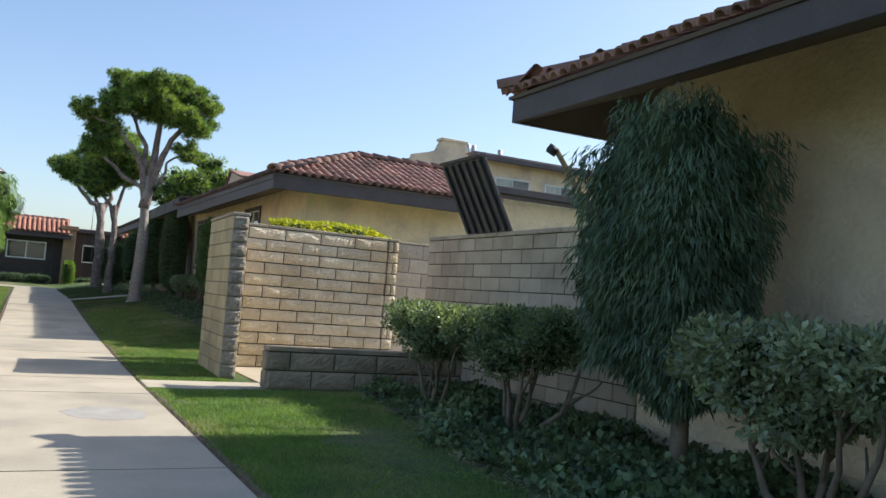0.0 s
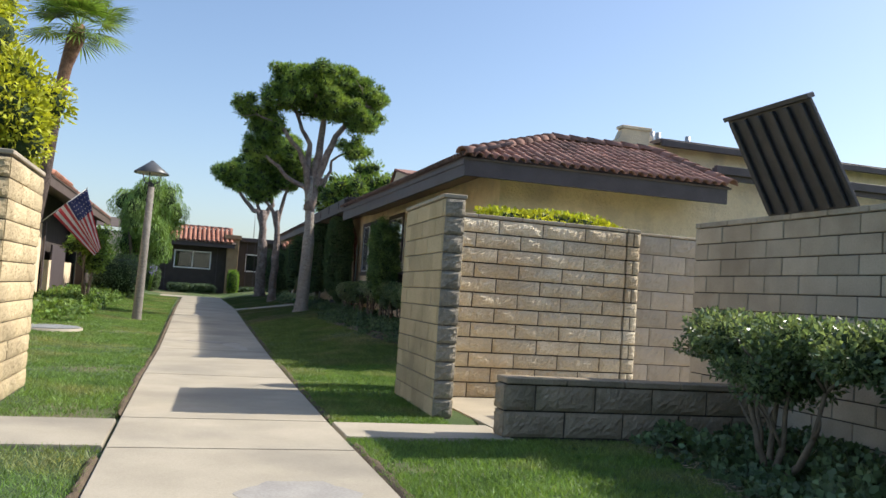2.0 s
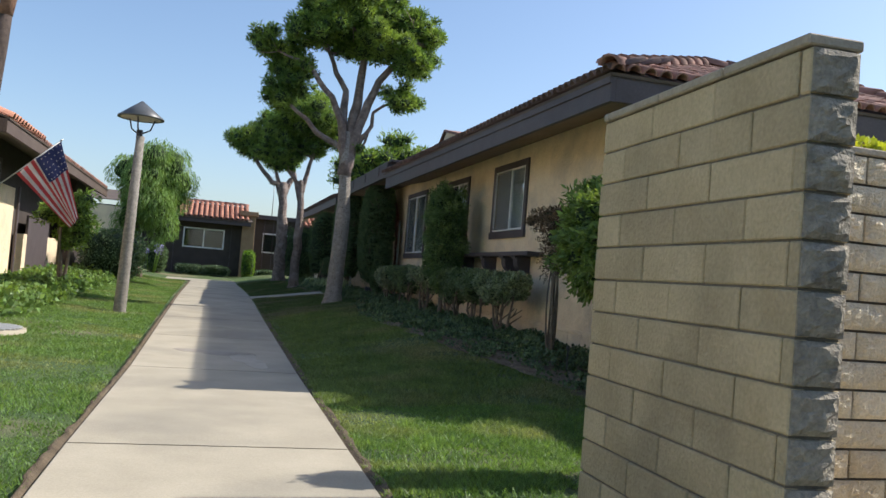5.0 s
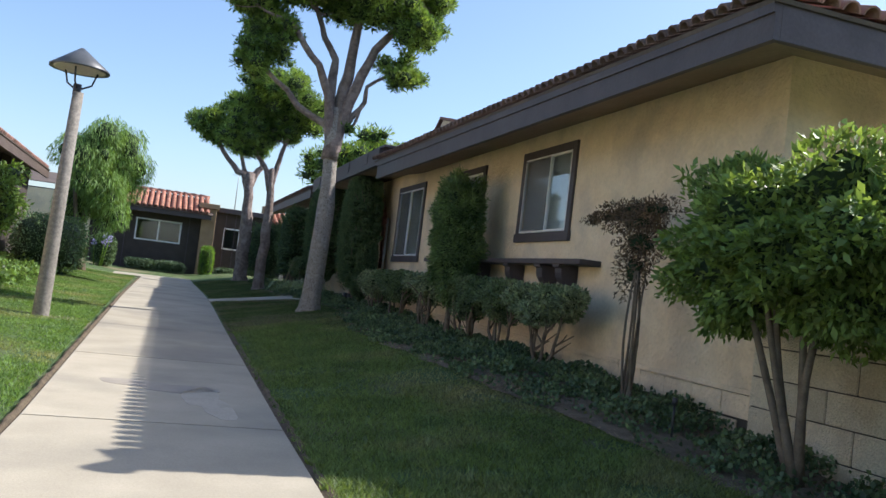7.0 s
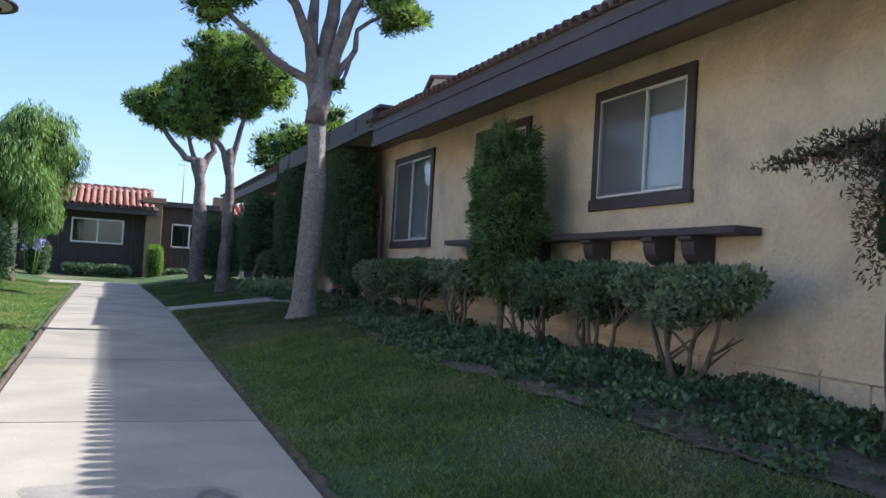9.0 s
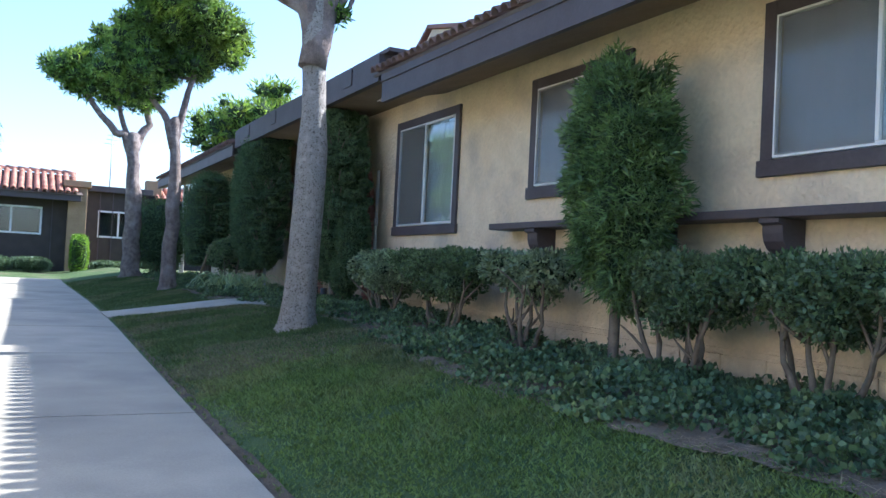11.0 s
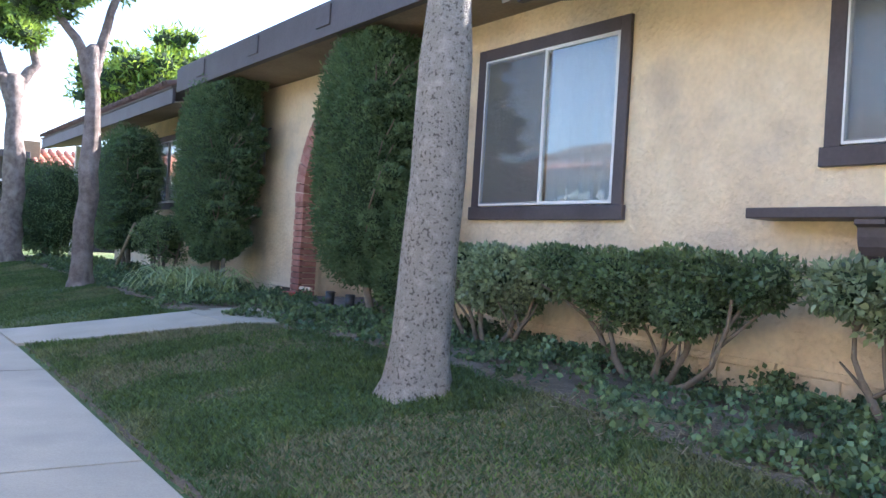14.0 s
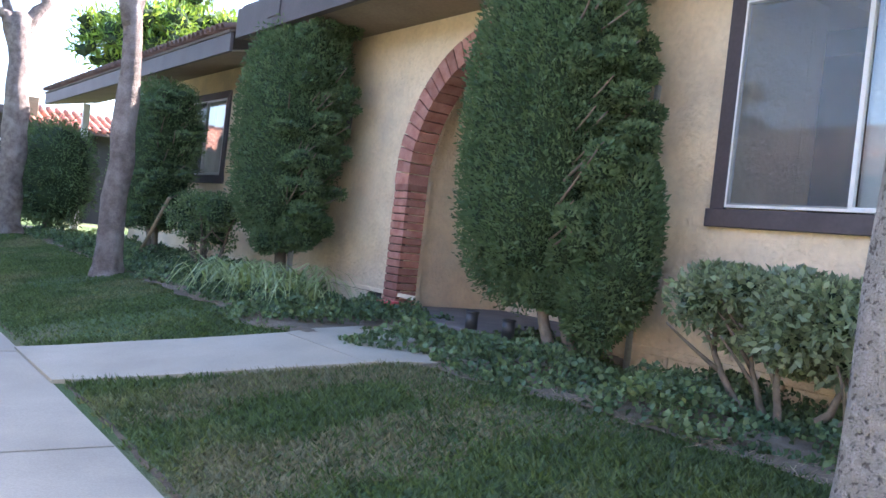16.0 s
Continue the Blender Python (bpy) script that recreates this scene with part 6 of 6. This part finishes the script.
def build_yard_things():
    # dark ribbed panel propped on the yard wall
    t = thing("ribbed_panel", (4.86, 8.66, 1.85), "dark ribbed sheet panel tilted up above the yard wall", "panel")
    m = pose(-0.10, -0.25, -0.02, 0, -22, 0) @ Matrix(((1, 0, 0, 0), (0, 1, 0.2, 0), (0, 0, 1, 0), (0, 0, 0, 1)))
    bm = bmesh.new()
    box(bm, -0.015, 0.015, -0.5, 0.5, 0, 0.88, 0.005)
    bm.transform(m)
    part("panel_sheet", bm, M["metal"], t)
    bm = bmesh.new()
    box(bm, -0.04, 0.03, -0.52, 0.52, 0.88, 0.92, 0.005)
    bm.transform(m)
    part("panel_rim", bm, M["metal"], t)
    for i in range(6):
        bm = bmesh.new()
        box(bm, -0.05, -0.017, -0.44 + i * 0.17, -0.39 + i * 0.17, 0.03, 0.86, 0.006)
        bm.transform(m)
        part("rib", bm, M["metal"], t)
    # gas pipe by the arch
    t = thing("wall_pipe", (4.68, 27.08, 0.45), "thin grey vertical pipe on the stucco wall by the topiary", "pipe")
    bm = bmesh.new()
    tube(bm, [(0, 0, -0.1), (0, 0, 1.85)], [0.022, 0.022], 12)
    tube(bm, [(0, 0, 1.1), (0, 0, 1.2)], [0.03, 0.03], 12)
    part("pipe", bm, M["galv"], t)
    # wall lantern
    t = thing("wall_lantern", (4.6, 31.0, 2.3), "black iron wall lantern hanging by the entrance", "lantern")
    bm = bmesh.new()
    box(bm, -0.06, 0.06, -0.06, 0.06, -0.2, 0.1, 0.01)
    tube(bm, [(0, 0, 0.1), (0, 0, 0.22), (0.13, 0, 0.3)], [0.05, 0.012, 0.012], 8)
    tube(bm, [(0, 0, -0.2), (0, 0, -0.32)], [0.03, 0.008], 8)
    part("body", bm, M["metal"], t)
    # small pink dish on the porch
    t = thing("dish", (4.55, 29.75, 0.502), "small pink plastic dish on the porch step", "dish")
    bm = bmesh.new()
    tube(bm, [(0, 0, 0), (0, 0, 0.05)], [0.08, 0.11], 20)
    part("bowl", bm, M["pink"], t)


def build_sill_paper():
    """White crumpled paper lying inside on the sill of the draped window."""
    rng = np.random.RandomState(31)
    for k, (y, r) in enumerate(((25.03, 0.06), (25.16, 0.08), (25.30, 0.07), (25.44, 0.085), (25.58, 0.06))):
        t = thing("crumpled_paper", (4.81, y, 1.535), "crumpled white paper lying on the sill behind the glass", "paper", "crumpled paper on the window sill")
        P, F = core_mesh((0, 0, r * 0.75), (0.035, r * 1.1, r * 0.8), 2.0, k + 5, 0.3, 40, 1.0, 7)
        P = P + rng.normal(0, 0.004, P.shape)
        place("sheet", mesh_np("sheet", P, F), M["white"], t)


def build_path_marks():
    for x, y, rx, ry, m, seed, label in ((0.70, 7.05, 0.30, 0.34, "patch", 1, "pale round cement patch in the footpath"), (0.55, 17.1, 0.36, 0.22, "damp", 2, "dark damp stain on the footpath"), (0.85, 16.6, 0.16, 0.5, "scuff", 3, "pale scuffed streak on the footpath")):
        rng = np.random.RandomState(seed)
        n = 40
        ph = rng.uniform(0, 6.28, 3)
        ring = []
        for k in range(n):
            a = 2 * math.pi * k / n
            q = 1 + (0.04 if seed == 1 else 0.3) * math.sin(2 * a + ph[0]) + (0.03 if seed == 1 else 0.2) * math.sin(3 * a + ph[1]) + 0.06 * math.sin(7 * a + ph[2]) + 0.03 * math.sin(13 * a)
            px, py = x + rx * q * math.cos(a), y + ry * q * math.sin(a)
            ring.append((px, py, float(path_z(py)) - 0.002))
        bm = bmesh.new()
        solid(bm, ring, [(a, b, c + 0.0035) for a, b, c in ring])
        bmesh.ops.recalc_face_normals(bm, faces=bm.faces)
        part("path_mark", bm, M[m], pavement, label)


def build_litter():
    """Dry twigs and leaves where the planting meets the lawn."""
    rng = np.random.RandomState(14)
    for name, label, n, L0, w0, height in (("dry_twigs", "dry straw-coloured twigs lying along the planting bed", 4200, 0.16, 0.0025, 0.03), ("fallen_leaves", "small fallen brown leaves on bed and lawn edge", 1500, 0.035, 0.012, 0.008)):
        y = rng.uniform(1.0, 40.0, n)
        x = bed_edge(y) + np.abs(rng.normal(0, 0.2, n)) - 0.05
        for hx, hy, r, share in ((3.35, 17.1, 0.28, 0.12), (3.45, 23.1, 0.4, 0.2), (3.6, 20.5, 0.3, 0.1)):
            pick = rng.uniform(0, 1, n) < share
            x = np.where(pick, hx + rng.normal(0, r * 0.45, n), x)
            y = np.where(pick, hy + rng.normal(0, r, n), y)
        ok = ~((y > 8.6) & (y < 11.6)) & ~((y > 27.4) & (y < 29.3))
        x, y = x[ok], y[ok]
        k = len(x)
        z = gz(x, y) + rng.uniform(0.004, height, k)
        a = rng.uniform(0, 6.283, k)
        d = np.stack([np.cos(a), np.sin(a), rng.uniform(-0.05, 0.15, k)], 1) * (L0 * rng.uniform(0.4, 1.2, k))[:, None]
        s = np.stack([-np.sin(a), np.cos(a), np.zeros(k)], 1) * w0
        P = np.stack([x, y, z], 1)
        V = np.stack([P - s, P + s, P + d + s * 0.6, P + d - s * 0.6], 1).reshape(-1, 3)
        tagged(place(name, mesh_np(name, V, np.arange(k * 4).reshape(k, 4)), M["straw"]), label, "litter", kind="stuff")


def build_small_things():
    t = thing("timber_post", (4.75, 6.15, 1.6), "pale timber bar leaning out beside the near eaves", "post")
    bm = bmesh.new()
    a, b = Vector((0, 0, 0)), Vector((-0.45, 0.32, 0.88))
    tube(bm, [a, b], [0.035, 0.035], 4)
    part("bar", bm, M["straw"], t)
    bm = bmesh.new()
    tube(bm, [b + Vector((0, 0, -0.02)), b + Vector((-0.06, 0.05, 0.03))], [0.05, 0.05], 4)
    part("bracket", bm, M["metal"], t)
    for x, y in ((4.22, 28.15), (4.22, 27.75)):
        t = thing("path_light", (x, y, float(gz(x, y))), "small black perforated garden light by the porch step", "garden light", "garden lights by the porch")
        bm = bmesh.new()
        tube(bm, [(0, 0, -0.05), (0, 0, 0.1)], [0.012, 0.012], 8)
        part("spike", bm, M["metal"], t)
        bm = bmesh.new()
        tube(bm, [(0, 0, 0.1), (0, 0, 0.22)], [0.045, 0.045], 14)
        tube(bm, [(0, 0, 0.22), (0, 0, 0.235)], [0.055, 0.04], 14)
        part("lantern_body", bm, M["metal"], t)
    t = thing("sprinkler_riser", (4.0, 15.55, float(gz(4.0, 15.55))), "short dark sprinkler riser standing in the ivy", "sprinkler")
    bm = bmesh.new()
    tube(bm, [(0, 0, -0.05), (0, 0, 0.24)], [0.009, 0.009], 8)
    tube(bm, [(0, 0, 0.24), (0, 0, 0.29)], [0.02, 0.018], 10)
    part("riser", bm, M["metal"], t)
    t = thing("roof_antenna", (3.1, 47.5, 3.2), "thin metal antenna mast above the far roofs", "antenna")
    bm = bmesh.new()
    tube(bm, [(0, 0, 0), (0, 0, 2.0)], [0.02, 0.015], 6)
    for z, w in ((1.6, 0.25), (1.75, 0.2), (1.9, 0.15)):
        tube(bm, [(-w, 0, z), (w, 0, z)], [0.01, 0.01], 5)
    part("mast", bm, M["galv"], t)
    t = thing("violet_flowers", (-1.75, 43.0, 0.35), "pale violet round flower heads on tall stems", "flowers")
    rng = np.random.RandomState(5)
    for k in range(7):
        c = Vector((rng.uniform(-0.35, 0.35), rng.uniform(-0.2, 0.2), rng.uniform(0.75, 1.1)))
        bm = bmesh.new()
        tube(bm, [(c.x * 0.5, c.y * 0.5, -0.02), tuple(c)], [0.012, 0.01], 6)
        part("stalk", bm, M["leaf_bright"], t)
        P, N = body_points(60, tuple(c), (0.08, 0.08, 0.07), rng)
        v, f = leaves_at(P, N, 0.05, rng, 0.6)
        place("flower_head", mesh_np("flower_head", v, f), M["violet"], t)


ENTRY_X = [1.46, 1.9, 2.5, 2.9, 3.3, 4.34]
ENTRY_NEAR = [28.25, 27.98, 27.64, 27.42, 27.3, 27.25]
ENTRY_FAR = [29.3, 29.04, 28.66, 28.45, 28.6, 29.05]


def lawn_test(x, y):
    right = (x > np.interp(y, [10, 16, 21, 24, 28, 33, 41], [1.235, 1.325, 1.385, 1.435, 1.515, 1.565, 1.535]) + 0.015 * np.sin(y * 23) + 0.01 * np.sin(y * 57))
    left = (x < np.interp(y, [12, 16, 30, 41], [-0.35, -0.29, -0.24, -0.19]) - 0.015 * np.sin(y * 19))
    ok = right | left
    ok &= ~((y > 8.25) & (y < 9.38) & (x < -0.3))
    ok &= ~((x > 1.2) & (y > 8.72) & (y < 9.42))
    ok &= (x < bed_edge(y) + 0.05 + 0.04 * np.sin(y * 31)) & ((x < 2.2) | (y < 8.7) | (y > 11.5))
    ok &= ~((x > 2.2) & (y > 9.0) & (y < 11.6))
    ok &= ~((y > np.interp(x, ENTRY_X, ENTRY_NEAR) + 0.02 * np.sin(x * 9)) & (y < np.interp(x, ENTRY_X, ENTRY_FAR)) & (x > 1.4))
    ok &= ~((x < -1.2) & (y > 9.6) & (y < 11.0))
    return ok


def build_entry_path():
    pav = thing("pavement", (0, 0, 0), "pale concrete side path to the entrance", "footpath", kind="structure")
    for a, b in ((1.46, 2.9), (2.906, 4.34)):
        xs = np.linspace(a, b, 7)
        q = [(x, float(np.interp(x, ENTRY_X, ENTRY_NEAR))) for x in xs] + [(x, float(np.interp(x, ENTRY_X, ENTRY_FAR))) for x in xs[::-1]]
        bm = bmesh.new()
        top = [bm.verts.new((x, y, float(gz(x, y)) + 0.014)) for x, y in q]
        low = [bm.verts.new((x, y, float(gz(x, y)) - 0.12)) for x, y in q]
        m = len(q)
        for k in range(6):
            bm.faces.new((top[k], top[k + 1], top[m - 2 - k], top[m - 1 - k]))
        for k in range(m):
            bm.faces.new((low[k], low[(k + 1) % m], top[(k + 1) % m], top[k]))
        part("slab", bm, M["concrete"], pav)


build_house_b()
build_shelf()
build_house_a()
build_back_houses()
build_far_house()
build_left_house()
build_entry_path()
build_lamp()
build_flag()
build_palm()
build_yard_things()
build_small_things()
build_sill_paper()
build_path_marks()
build_litter()
build_trees()
build_left_garden()
build_right_garden()
build_walls()
grass_blades("grass", (1.2, 4.2, 0.5, 14.0, lawn_test), 330000, 101, "short green lawn grass beside the path")
grass_blades("grass", (1.2, 4.2, 14.0, 25.0, lambda x, y: lawn_test(x, y) & (y + 1.3 * np.sin(x * 2.3) + 0.8 * np.sin(y * 3.1 + x) < 22.6)), 215000, 102, "short green lawn grass between path and house", "grass_mid")
grass_blades("grass", (1.2, 4.2, 20.0, 40.0, lambda x, y: lawn_test(x, y) & (y + 1.3 * np.sin(x * 2.3) + 0.8 * np.sin(y * 3.1 + x) > 22.2)), 330000, 105, "dull olive lawn grass, worn and dry in places", "grass_olive")
grass_blades("grass", (-3.6, -0.33, 5.0, 40.0, lawn_test), 300000, 103, "sunlit short lawn grass left of the path")
grass_blades("dry_grass", (1.2, 4.2, 22.0, 28.4, lawn_test), 110000, 104, "thin straw-coloured dry grass in worn lawn patches", "dry_grass", True)
